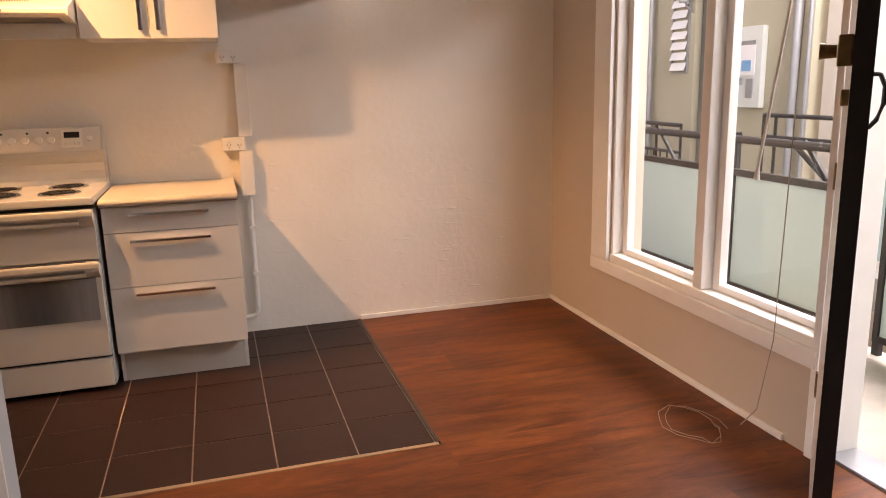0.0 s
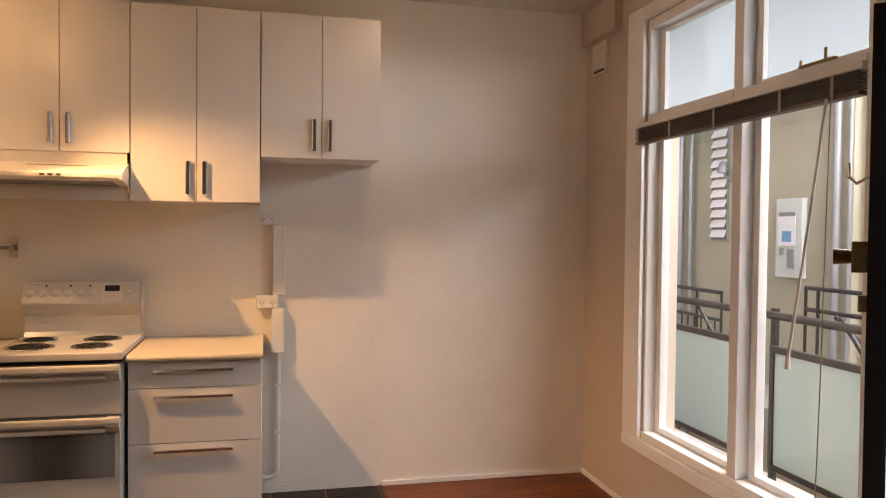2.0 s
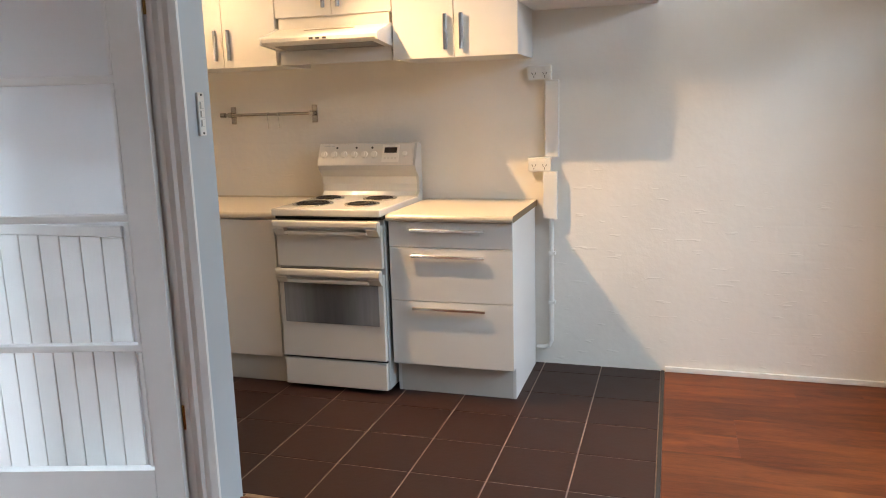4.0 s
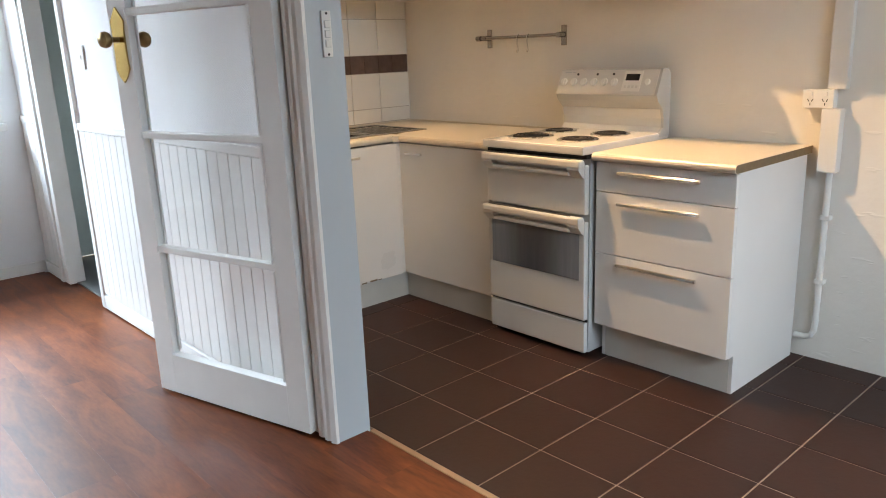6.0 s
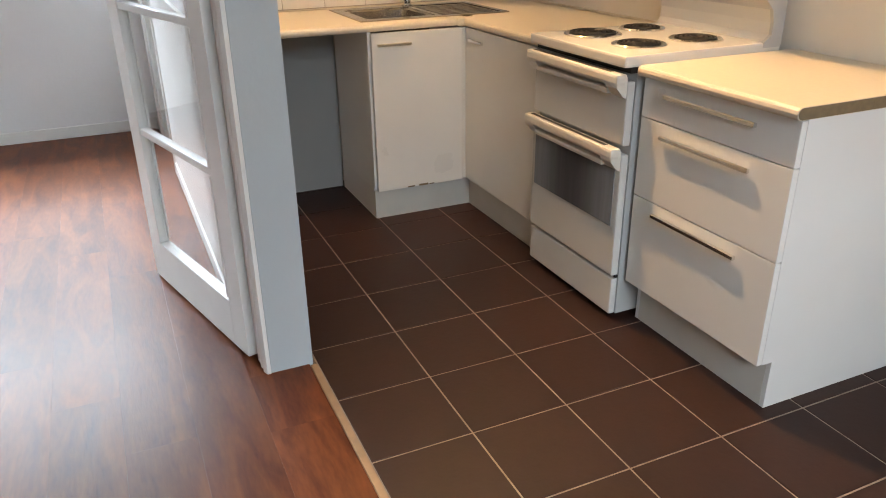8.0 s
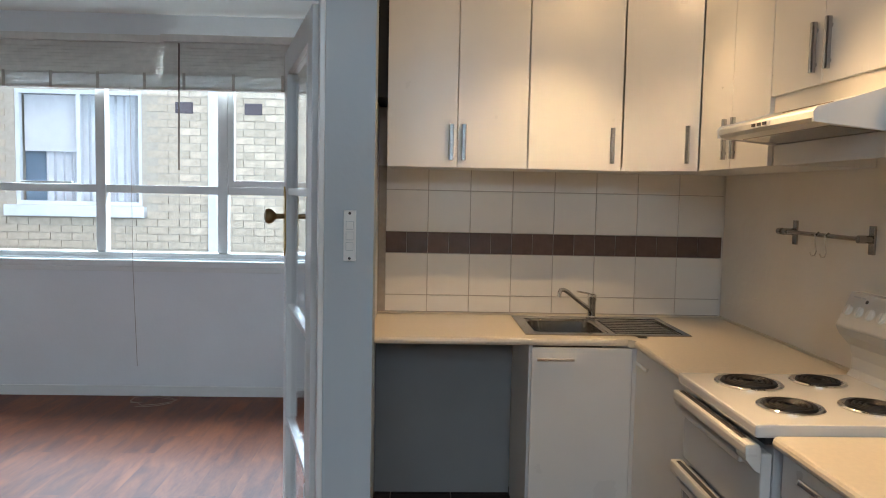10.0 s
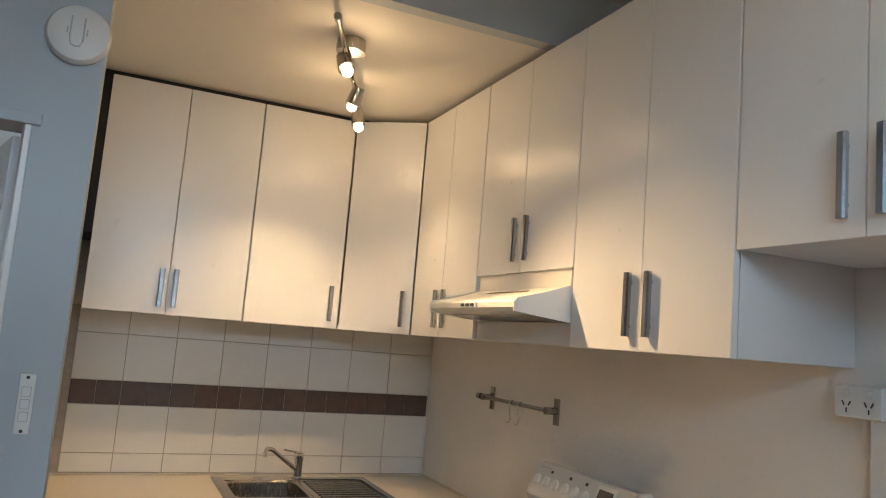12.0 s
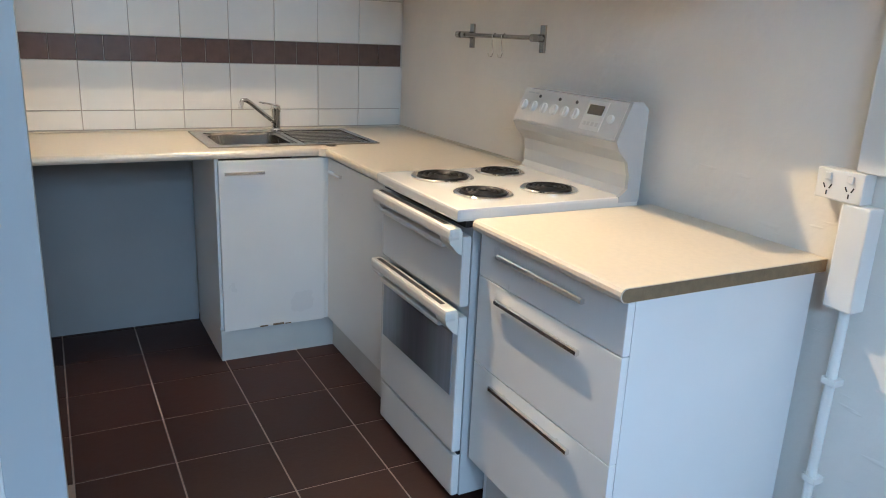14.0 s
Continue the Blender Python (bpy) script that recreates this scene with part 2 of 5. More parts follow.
M_BRASS = material("polished_brass", (0.62, 0.43, 0.16), 0.22, 1.0, vary=0.1, scale=20)
M_OLDBRASS = material("aged_brass", (0.28, 0.19, 0.09), 0.34, 1.0, vary=0.25, scale=30)
# black for small dark parts, and for shade painted into gaps
M_BLACK = material("black_parts_and_gap_shade", (0.012, 0.011, 0.010), 0.7, vary=0.2, scale=10)
M_BLACKPAINT = material("black_painted_metal", (0.022, 0.020, 0.020), 0.42, vary=0.25, scale=12, bump=0.1, bump_scale=60)
M_TILE_W = material("white_wall_tile", (0.76, 0.735, 0.68), 0.14, vary=0.02, scale=8, bump=0.02, bump_scale=12, random_tint=0.025)
M_TILE_B = material("brown_border_tile", (0.125, 0.078, 0.062), 0.22, vary=0.12, scale=30, random_tint=0.10)
M_GROUT_W = material("wall_grout", (0.40, 0.35, 0.29), 0.85, vary=0.1, scale=30)
M_TILE_F = material("dark_brown_floor_tile", (0.034, 0.0145, 0.0106), 0.48, vary=0.16, scale=9, bump=0.06, bump_scale=50, random_tint=0.10)
M_TILE_F.node_tree.nodes["Principled BSDF"].inputs["Specular IOR Level"].default_value = 0.26
M_GROUT_F = material("floor_grout", (0.31, 0.245, 0.20), 0.9, vary=0.15, scale=30, bump=0.2, bump_scale=90)
M_WOOD = wood_floor("cherry_laminate")
M_STRIP = material("tan_floor_strip", (0.36, 0.23, 0.13), 0.45, vary=0.1, scale=20)
M_DARKSTRIP = material("dark_floor_strip", (0.03, 0.024, 0.02), 0.5, vary=0.1, scale=20)
M_PLASTIC = material("white_plastic", (0.78, 0.77, 0.73), 0.33, vary=0.02, scale=12)
M_SLOT = material("dark_slot", (0.05, 0.045, 0.04), 0.6, vary=0.1, scale=30)
M_GLASS = pane_material("clear_glass", (1, 1, 1), 0.0)
M_FROST = pane_material("frosted_glass", (0.38, 0.42, 0.43), 0.85)
M_LCD = material("dark_display", (0.012, 0.011, 0.014), 0.12, vary=0.1, scale=20)
M_BLIND_BROWN = material("brown_blind_slats", (0.13, 0.085, 0.06), 0.45, vary=0.2, scale=20, stretch=(20, 1, 20))
M_BLIND_WHITE = material("white_wooden_blind", (0.72, 0.68, 0.62), 0.45, vary=0.06, scale=20)
M_CORD = material("pale_cord", (0.36, 0.30, 0.25), 0.8, vary=0.1, scale=60)
M_BULB = glow_material("lit_bulb", (1.0, 0.74, 0.42), 9.0)
M_LAMPGLASS = glow_material("lit_opal_glass", (1.0, 0.84, 0.64), 2.0)
M_CONCRETE = material("walkway_concrete", (0.40, 0.37, 0.33), 0.75, vary=0.22, scale=3.5, bump=0.25, bump_scale=40)
M_OLIVE = material("olive_render", (0.43, 0.40, 0.30), 0.75, vary=0.08, scale=2.0, bump=0.15, bump_scale=50)
M_BEIGE = material("beige_render", (0.56, 0.50, 0.44), 0.75, vary=0.07, scale=2.0, bump=0.15, bump_scale=50)
M_PANEL = material("pale_green_glass_panel", (0.44, 0.60, 0.60), 0.22, vary=0.03, scale=2.0)
M_GREYMETAL = material("grey_metal", (0.30, 0.31, 0.33), 0.4, 0.4, vary=0.08, scale=10)
M_BOXGREY = material("pale_box_enamel", (0.62, 0.66, 0.64), 0.45, vary=0.04, scale=8)
M_PAPER = material("white_paper", (0.82, 0.82, 0.84), 0.7, vary=0.02, scale=8)
M_BLUE = material("blue_print", (0.12, 0.36, 0.62), 0.7, vary=0.1, scale=12)
M_GREEN = glow_material("lit_green_sign", (0.02, 0.55, 0.25), 1.2)
M_SIGNWHITE = glow_material("lit_white_sign", (0.9, 1.0, 0.95), 1.2)
M_BRICK = material("cream_brick", (0.48, 0.425, 0.345), 0.85, vary=0.14, scale=14, bump=0.3, bump_scale=60, random_tint=0.14)
M_MORTAR = material("pale_mortar", (0.40, 0.37, 0.32), 0.9, vary=0.1, scale=20)
M_VENT = material("dark_vent_brick", (0.085, 0.075, 0.09), 0.8, vary=0.2, scale=20)
M_FRAMEBLUE = material("pale_blue_frame_paint", (0.60, 0.66, 0.72), 0.5, vary=0.05, scale=8)
M_TAPE = material("cream_ladder_tape", (0.52, 0.46, 0.39), 0.8, vary=0.1, scale=40)
M_CURTAIN = material("pale_curtain", (0.56, 0.60, 0.66), 0.8, vary=0.06, scale=10)
M_ROOMDARK = material("dim_room_behind", (0.16, 0.24, 0.34), 0.8, vary=0.1, scale=4)
M_BATHTILE = material("grey_bath_floor", (0.16, 0.165, 0.17), 0.4, vary=0.1, scale=12)
M_BATHWALL = material("pale_green_wall_paint", (0.58, 0.66, 0.63), 0.5, vary=0.04, scale=3)
M_CERAMIC = material("white_ceramic", (0.78, 0.80, 0.79), 0.12, vary=0.02, scale=6)

# ---------- helpers ----------
BASES = {}


def thing(name, base, label="", category="", group="", kind=""):
    ob = new(name)
    ob.location = base
    ob.empty_display_size = 0.1
    BASES[ob.name] = Vector(base)
    return tagged(ob, label, category, group, kind)


def mesh_from(bm, name, material_, smooth=False):
    bmesh.ops.recalc_face_normals(bm, faces=bm.faces)
    me = bpy.data.meshes.new(name)
    bm.to_mesh(me)
    bm.free()
    me.materials.append(material_)
    if smooth:
        for p in me.polygons:
            p.use_smooth = True
        me.set_sharp_from_angle(angle=radians(35))
    return me


def part(name, bm, material_, parent=None, label="", smooth=False):
    """One mesh object; its vertices are given in the world's metres."""
    base = Vector((0, 0, 0))
    if parent is not None:
        root = parent
        while root.parent is not None:
            root = root.parent
        base = BASES.get(root.name, Vector((0, 0, 0)))
        bmesh.ops.translate(bm, vec=-base, verts=bm.verts)
    ob = new(name, mesh_from(bm, name, material_, smooth))
    if parent is not None:
        ob.parent = parent
    if label:
        ob["label"] = label
    return ob


def solid(name, bm, material_, label, category="", kind="structure", smooth=False):
    ob = part(name, bm, material_, None, "", smooth)
    return tagged(ob, label, category, "", kind)


def box(bm, x0, y0, z0, x1, y1, z1, bevel=0.0, segments=2):
    r = bmesh.ops.create_cube(bm, size=1.0)
    vs = r["verts"]
    bmesh.ops.scale(bm, vec=(abs(x1 - x0), abs(y1 - y0), abs(z1 - z0)), verts=vs)
    bmesh.ops.translate(bm, vec=((x0 + x1) / 2, (y0 + y1) / 2, (z0 + z1) / 2), verts=vs)
    if bevel:
        es = list({e for v in vs for e in v.link_edges})
        bmesh.ops.bevel(bm, geom=es, offset=bevel, segments=segments, affect="EDGES", profile=0.6)
    return bm


def boxes(*rows, bevel=0.0):
    bm = bmesh.new()
    for r in rows:
        box(bm, *r, bevel=bevel)
    return bm


def cyl(bm, a, b, r, r2=None, n=16, caps=True):
    a, b = Vector(a), Vector(b)
    d = b - a
    res = bmesh.ops.create_cone(bm, cap_ends=caps, segments=n, radius1=r, radius2=r if r2 is None else r2, depth=d.length)
    m = Matrix.Translation((a + b) / 2) @ d.to_track_quat("Z", "Y").to_matrix().to_4x4()
    bmesh.ops.transform(bm, matrix=m, verts=res["verts"])
    return bm


def tube(bm, points, r, n=10):
    """A round bar through the points, with its bends."""
    pts = [Vector(p) for p in points]
    rings = []
    up = Vector((0.13, 0.31, 0.94))
    for i, p in enumerate(pts):
        d = (pts[min(i + 1, len(pts) - 1)] - pts[max(i - 1, 0)]).normalized()
        s = d.cross(up)
        if s.length < 0.05:
            s = d.cross(Vector((1, 0, 0)))
        s.normalize()
        u = s.cross(d)
        rings.append([bm.verts.new(p + r * (math.cos(2 * math.pi * k / n) * s + math.sin(2 * math.pi * k / n) * u)) for k in range(n)])
    for ra, rb in zip(rings, rings[1:]):
        for k in range(n):
            bm.faces.new((ra[k], ra[(k + 1) % n], rb[(k + 1) % n], rb[k]))
    bm.faces.new(rings[0][::-1])
    bm.faces.new(rings[-1])
    return bm


def ring(bm, c, major, minor, n=28, k=8, axis="Z"):
    rows = []
    for i in range(n):
        a = 2 * math.pi * i / n
        row = []
        for j in range(k):
            b = 2 * math.pi * j / k
            r = major + minor * math.cos(b)
            v = Vector((r * math.cos(a), r * math.sin(a), minor * math.sin(b)))
            if axis == "X":
                v = Vector((v.z, v.x, v.y))
            row.append(bm.verts.new(Vector(c) + v))
        rows.append(row)
    for i in range(n):
        for j in range(k):
            bm.faces.new((rows[i][j], rows[(i + 1) % n][j], rows[(i + 1) % n][(j + 1) % k], rows[i][(j + 1) % k]))
    return bm


def prism(bm, outline, axis, a, b):
    """The outline, in the two other axes, drawn out along the axis from a to b."""
    def at(p, s):
        return {"X": (s, p[0], p[1]), "Y": (p[0], s, p[1]), "Z": (p[0], p[1], s)}[axis]
    va = [bm.verts.new(at(p, a)) for p in outline]
    vb = [bm.verts.new(at(p, b)) for p in outline]
    n = len(outline)
    bm.faces.new(va)
    bm.faces.new(vb[::-1])
    for i in range(n):
        bm.faces.new((va[i], vb[i], vb[(i + 1) % n], va[(i + 1) % n]))
    return bm


def lathe(bm, c, profile, axis="Z", n=24):
    """A turned shape: the profile's rows are radius and height along the axis."""
    rows = []
    for r, h in profile:
        row = []
        for i in range(n):
            a = 2 * math.pi * i / n
            v = Vector((r * math.cos(a), r * math.sin(a), h))
            if axis == "X":
                v = Vector((v.z, v.x, v.y))
            elif axis == "Y":
                v = Vector((v.x, v.z, v.y))
            row.append(bm.verts.new(Vector(c) + v))
        rows.append(row)
    for ra, rb in zip(rows, rows[1:]):
        for i in range(n):
            bm.faces.new((ra[i], ra[(i + 1) % n], rb[(i + 1) % n], rb[i]))
    bm.faces.new(rows[0][::-1])
    bm.faces.new(rows[-1])
    return bm


def bm_new():
    return bmesh.new()


def moved(bm, m):
    bmesh.ops.transform(bm, matrix=m, verts=bm.verts)
    return bm


# ---------- the rooms ----------
XW = 4.48          # window wall
XP = 1.72          # face of the partition
XS = -1.65         # sunroom window wall
YN = -1.870        # sunroom side of the kitchen partition
YK = -1.775        # kitchen side of it
Z_MAIN, Z_KIT = 2.83, 2.62
ZF = -0.012         # finished floor
YB = -5.6          # wall behind the camera

solid("floor_slab", boxes((-1.9, YB - 0.2, -0.20, 4.72, 0.2, ZF - 0.012)), M_GROUT_F, "bare screed below the flooring", "floor")
wall_stove = solid("wall_stove", boxes((-0.15, 0.0, -0.1, 4.7, 0.16, 3.0)), M_WALL, "cream painted brick wall behind the stove", "wall")
wall_sink = solid("wall_sink", boxes((-0.15, YK - 0.001, -0.1, 0.0, 0.0, 3.0)), M_PLASTER, "cream wall behind the sink worktop", "wall")
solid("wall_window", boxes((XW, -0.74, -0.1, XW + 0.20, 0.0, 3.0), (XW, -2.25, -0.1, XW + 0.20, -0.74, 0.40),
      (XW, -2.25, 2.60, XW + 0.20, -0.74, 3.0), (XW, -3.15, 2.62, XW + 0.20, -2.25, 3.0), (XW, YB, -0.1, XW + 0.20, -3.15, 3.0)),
      M_SHADEWALL, "plastered wall with tall window and entry door, browned for shade", "wall")
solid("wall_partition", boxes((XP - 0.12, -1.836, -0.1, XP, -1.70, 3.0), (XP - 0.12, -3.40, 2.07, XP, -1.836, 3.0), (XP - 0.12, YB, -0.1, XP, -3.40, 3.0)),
      M_NIB, "partition with a wide doorway, tinted for cool shade", "wall")
solid("wall_kitchen_side", boxes((-0.53, YN, -0.1, -0.001, YN + 0.04, 3.0), (-0.001, YN, -0.1, 1.50, YK, 3.0), (1.50, -1.838, -0.1, XP - 0.121, YK, 3.0), (-1.20, YN, 2.05, -0.53, YN + 0.04, 3.0), (XS - 0.2, YN, -0.1, -1.20, YN + 0.04, 3.0)),
      M_SUNWALL, "white wall between kitchen and sunroom", "wall")
solid("bulkhead", boxes((1.62, -1.70, Z_KIT - 0.002, 1.675, -0.001, 3.0)), M_NIB, "bulkhead over the kitchen opening, tinted for cool shade", "wall")
solid("wall_back", boxes((-1.9, YB - 0.16, -0.1, 4.7, YB, 3.0)), M_PLASTER, "plain cream wall behind", "wall")
solid("ceiling_main", boxes((XP, YB, Z_MAIN, XW, -1.70, 3.02), (1.676, -1.699, Z_MAIN, XW, 0.0, 3.02)), M_CEIL, "cream painted ceiling of the main room", "ceiling")
solid("ceiling_kitchen", boxes((0.0, YK, Z_KIT, 1.599, 0.0, 3.02), (1.599, -1.699, Z_KIT, 1.619, 0.0, 3.02)), M_CEIL, "cream lowered kitchen ceiling", "ceiling")
solid("ceiling_sunroom", boxes((XS - 0.2, YB, 2.72, XP - 0.12, YN, 3.02)), M_CEIL, "white sunroom ceiling", "ceiling")
solid("ledge_corner", boxes((XW - 0.05, -0.46, 2.63, XW - 0.001, -0.001, Z_MAIN - 0.001), bevel=0.004), M_SHADEWALL, "boxed ledge at the ceiling corner, browned for shade", "trim")

# thin skirting beads
solid("baseboard_stove_wall", boxes((3.21, -0.016, ZF, XW - 0.001, -0.001, ZF + 0.028), bevel=0.004), M_TRIM, "thin white skirting bead", "skirting")
solid("baseboard_window_wall", boxes((XW - 0.016, -2.13, ZF, XW - 0.001, -0.018, ZF + 0.028), bevel=0.004), M_TRIM, "thin white skirting bead", "skirting")
solid("baseboard_sunroom", boxes((-0.50, YN - 0.018, ZF, 1.40, YN - 0.001, ZF + 0.075), (XS + 0.02, YN - 0.018, ZF, -1.305, YN - 0.001, ZF + 0.075),
      (XS + 0.001, YB, ZF, XS + 0.018, YN - 0.02, ZF + 0.075), bevel=0.004), M_TRIM, "white skirting boards", "skirting")

# ---------- window to the walkway ----------
def main_window():
    y0, y1, z0, z1 = -2.25, -0.74, 0.40, 2.60
    w = thing("window_1", (XW, -1.4, z0), "tall white timber window of two lights with transom", "window", kind="structure")
    # casing on the wall, then the frame set back
    part("casing", boxes((XW - 0.022, y1 - 0.002, 0.403, XW - 0.001, y1 + 0.168, z1 + 0.07), (XW - 0.022, y0, z1, XW - 0.001, y1 - 0.003, z1 + 0.07), bevel=0.004), M_TRIM, w)
    part("window_sill", boxes((XW - 0.026, y0 - 0.02, 0.335, XW + 0.0, y1 + 0.168, 0.402), bevel=0.004), M_TRIM, w)
    xa, xb = XW + 0.010, XW + 0.125
    part("window_frame", boxes((XW + 0.001, y0 + 0.001, 0.40, xb, y1 - 0.001, 0.443), (xa, y1 - 0.020, 0.443, xb, y1, z1), (xa, y0, 0.443, xb, y0 + 0.03, z1),
         (xa, y0 + 0.03, z1 - 0.05, xb, y1 - 0.02, z1), bevel=0.004), M_TRIM, w)
    part("mullion", boxes((xa, -1.547, 0.444, xb, -1.485, z1 - 0.051), bevel=0.005), M_TRIM, w)
    part("transom", boxes((xa - 0.004, y0 + 0.031, 2.045, xb, -1.548, 2.10), (xa - 0.004, -1.484, 2.045, xb, y1 - 0.021, 2.10), bevel=0.004), M_TRIM, w)
    for lo, hi in ((y0 + 0.03, -1.547), (-1.485, y1 - 0.02)):
        for za, zb in ((0.444, 2.044), (2.101, 2.549)):
            e, f = 0.046, 0.030
            part("sash", boxes((XW + 0.070, lo + 0.001, za, XW + 0.112, lo + e, zb), (XW + 0.070, hi - e, za, XW + 0.112, hi - 0.001, zb),
                 (XW + 0.070, lo + e, za, XW + 0.112, hi - e, za + f), (XW + 0.070, lo + e, zb - f * 0.6, XW + 0.112, hi - e, zb), bevel=0.003), M_TRIM, w)
            g = part("pane", boxes((XW + 0.094, lo + e, za + f, XW + 0.099, hi - e, zb - f * 0.6)), M_GLASS if za < 2 else M_FROST, w, "frosted pane" if za > 2 else "")
            g.visible_shadow = False
    part("stay", boxes((xa - 0.030, -2.10, 2.101, xa - 0.013, -1.92, 2.111), (xa - 0.030, -2.062, 2.111, xa - 0.023, -2.050, 2.15), (xa - 0.030, -1.935, 2.111, xa - 0.023, -1.925, 2.130), bevel=0.002), M_OLDBRASS, w, "brass casement stay")


main_window()


def brown_blind():
    b = thing("venetian_blind", (XW + 0.0, -1.4, 1.98), "brown venetian blind drawn up under the transom", "blind")
    part("head_rail", boxes((XW - 0.030, -2.24, 2.040, XW + 0.008, -0.70, 2.064), bevel=0.002), M_TRIM, b)
    for i in range(9):
        z = 1.972 + i * 0.0072
        dx = 0.003 * math.sin(i * 2.1)
        part("slat", boxes((XW - 0.038 + dx, -2.235, z, XW + 0.006 + dx, -0.705, z + 0.0028)), M_BLIND_BROWN, b)
    part("bottom_rail", boxes((XW - 0.038, -2.235, 1.952, XW + 0.006, -0.705, 1.967), bevel=0.003), M_BLIND_BROWN, b)
    for y in (-0.74, -1.05, -1.42, -1.85, -2.12):
        part("tape", boxes((XW - 0.0435, y - 0.008, 1.95, XW - 0.0415, y + 0.008, 2.037)), M_CORD, b)
    part("tilt_wand", tube(bm_new(), [(XW - 0.045, -2.10, 1.96), (XW - 0.045, -2.02, 1.5), (XW - 0.042, -1.93, 1.04)], 0.006, 8), M_PLASTIC, b, "pale plastic wand")
    part("tassel", cyl(bm_new(), (XW - 0.042, -1.93, 1.05), (XW - 0.042, -1.925, 0.99), 0.006, 0.012, 10), M_PLASTIC, b)
    part("pull_cord", tube(bm_new(), [(XW - 0.046, -2.12, 1.96), (XW - 0.046, -2.11, 1.5), (XW - 0.045, -2.10, 1.0), (XW - 0.06, -2.10, 0.40), (XW - 0.08, -2.06, 0.10), (XW - 0.10, -2.0, 0.012)], 0.0022, 6), M_CORD, b)


brown_blind()


def floor_cord(base, seed):
    rnd = random.Random(seed)
    bm = bm_new()
    pts = []
    for i in range(30):
        a = i * 0.42
        r = 0.10 + 0.05 * math.sin(i * 0.37) + rnd.uniform(-0.01, 0.01)
        pts.append((base[0] + r * math.cos(a), base[1] + 1.5 * r * math.sin(a) + i * 0.002, ZF + 0.0045 + 0.004 * (i % 5)))
    tube(bm, pts, 0.0014, 6)
    ob = part("blind_cord", bm, M_CORD)
    tagged(ob, "loose pale blind cord lying coiled on the floorboards", "cord")


floor_cord((4.24, -1.98), 3)
floor_cord((-1.45, -3.50), 5)


def wall_vent():
    v = thing("wall_vent", (XW, -0.20, 2.45), "cream louvred wall vent below the ceiling ledge", "vent")
    part("frame", boxes((XW - 0.014, -0.285, 2.43, XW - 0.001, -0.095, 2.615), bevel=0.003), M_PLASTER, v)
    for i in range(5):
        part("slat", boxes((XW - 0.020, -0.27, 2.462 + i * 0.028, XW - 0.0145, -0.11, 2.474 + i * 0.028), bevel=0.001), M_PLASTER, v)
    part("slot", boxes((XW - 0.0165, -0.265, 2.440, XW - 0.0145, -0.12, 2.454)), M_SLOT, v)


wall_vent()

# ---------- entry door ----------
def entry_door():
    d = thing("entry_door", (4.471, -2.309, 0), "white panel entry door standing open with black edge", "door")
    w, th = 0.76, 0.045
    ang = math.atan2(-0.5788, -0.5525)
    m = Matrix.Translation((4.471, -2.309, 0)) @ Matrix.Rotation(ang, 4, "Z")
    def bm_at(bm):
        return moved(bm, m)
    part("leaf", bm_at(boxes((0.0, -th / 2, 0.002, w - 0.005, th / 2, 2.03), bevel=0.003)), M_TRIM, d)
    part("edge", bm_at(boxes((w - 0.004, -th / 2 - 0.001, 0.002, w + 0.002, th / 2 + 0.001, 2.03))), M_BLACKPAINT, d, "black painted door edge")
    lock = part("night_latch", bm_at(boxes((w - 0.085, -th / 2 - 0.035, 1.40, w - 0.006, -th / 2 - 0.001, 1.475), bevel=0.004)), M_OLDBRASS, d, "old brass night latch")
    part("knob", bm_at(cyl(bm_new(), (w - 0.05, -th / 2 - 0.036, 1.437), (w - 0.05, -th / 2 - 0.075, 1.437), 0.016, 0.02)), M_OLDBRASS, lock)
    part("catch", bm_at(boxes((w - 0.05, -th / 2 - 0.02, 1.305, w - 0.02, -th / 2 - 0.001, 1.345), bevel=0.004)), M_OLDBRASS, d)
    part("pull_handle", bm_at(tube(bm_new(), [(w - 0.04, th / 2 + 0.001, 1.38), (w - 0.04, th / 2 + 0.018, 1.378), (w - 0.04, th / 2 + 0.030, 1.35), (w - 0.04, th / 2 + 0.030, 1.31), (w - 0.04, th / 2 + 0.018, 1.27), (w - 0.04, th / 2 + 0.001, 1.25)], 0.006, 8)), M_BLACKPAINT, d, "black pull handle")
    part("coat_hook", bm_at(tube(bm_new(), [(0.30, -th / 2 - 0.001, 1.66), (0.30, -th / 2 - 0.04, 1.64), (0.30, -th / 2 - 0.06, 1.66), (0.30, -th / 2 - 0.06, 1.70)], 0.005, 8)), M_CHROME, d)
    for z in (0.25, 1.0, 1.75):
        part("hinge", bm_at(boxes((0.0, -th / 2 - 0.008, z, 0.03, -th / 2 - 0.001, z + 0.09), bevel=0.002)), M_OLDBRASS, d)


entry_door()
solid("door_1", boxes((XW - 0.02, -2.285, ZF, XW + 0.20, -2.251, 2.06), (XW - 0.02, -3.149, ZF, XW + 0.20, -3.10, 2.06), (XW - 0.02, -3.10, 2.01, XW + 0.20, -2.285, 2.06),
      (XW + 0.10, -3.10, 2.062, XW + 0.16, -2.251, 2.619), bevel=0.004), M_TRIM, "white timber entry door frame", "door frame")
solid("threshold_strip", boxes((XW + 0.05, -3.10, ZF - 0.010, XW + 0.20, -2.287, ZF + 0.012), bevel=0.003), M_GREYMETAL, "grey ribbed metal threshold strip", "threshold")

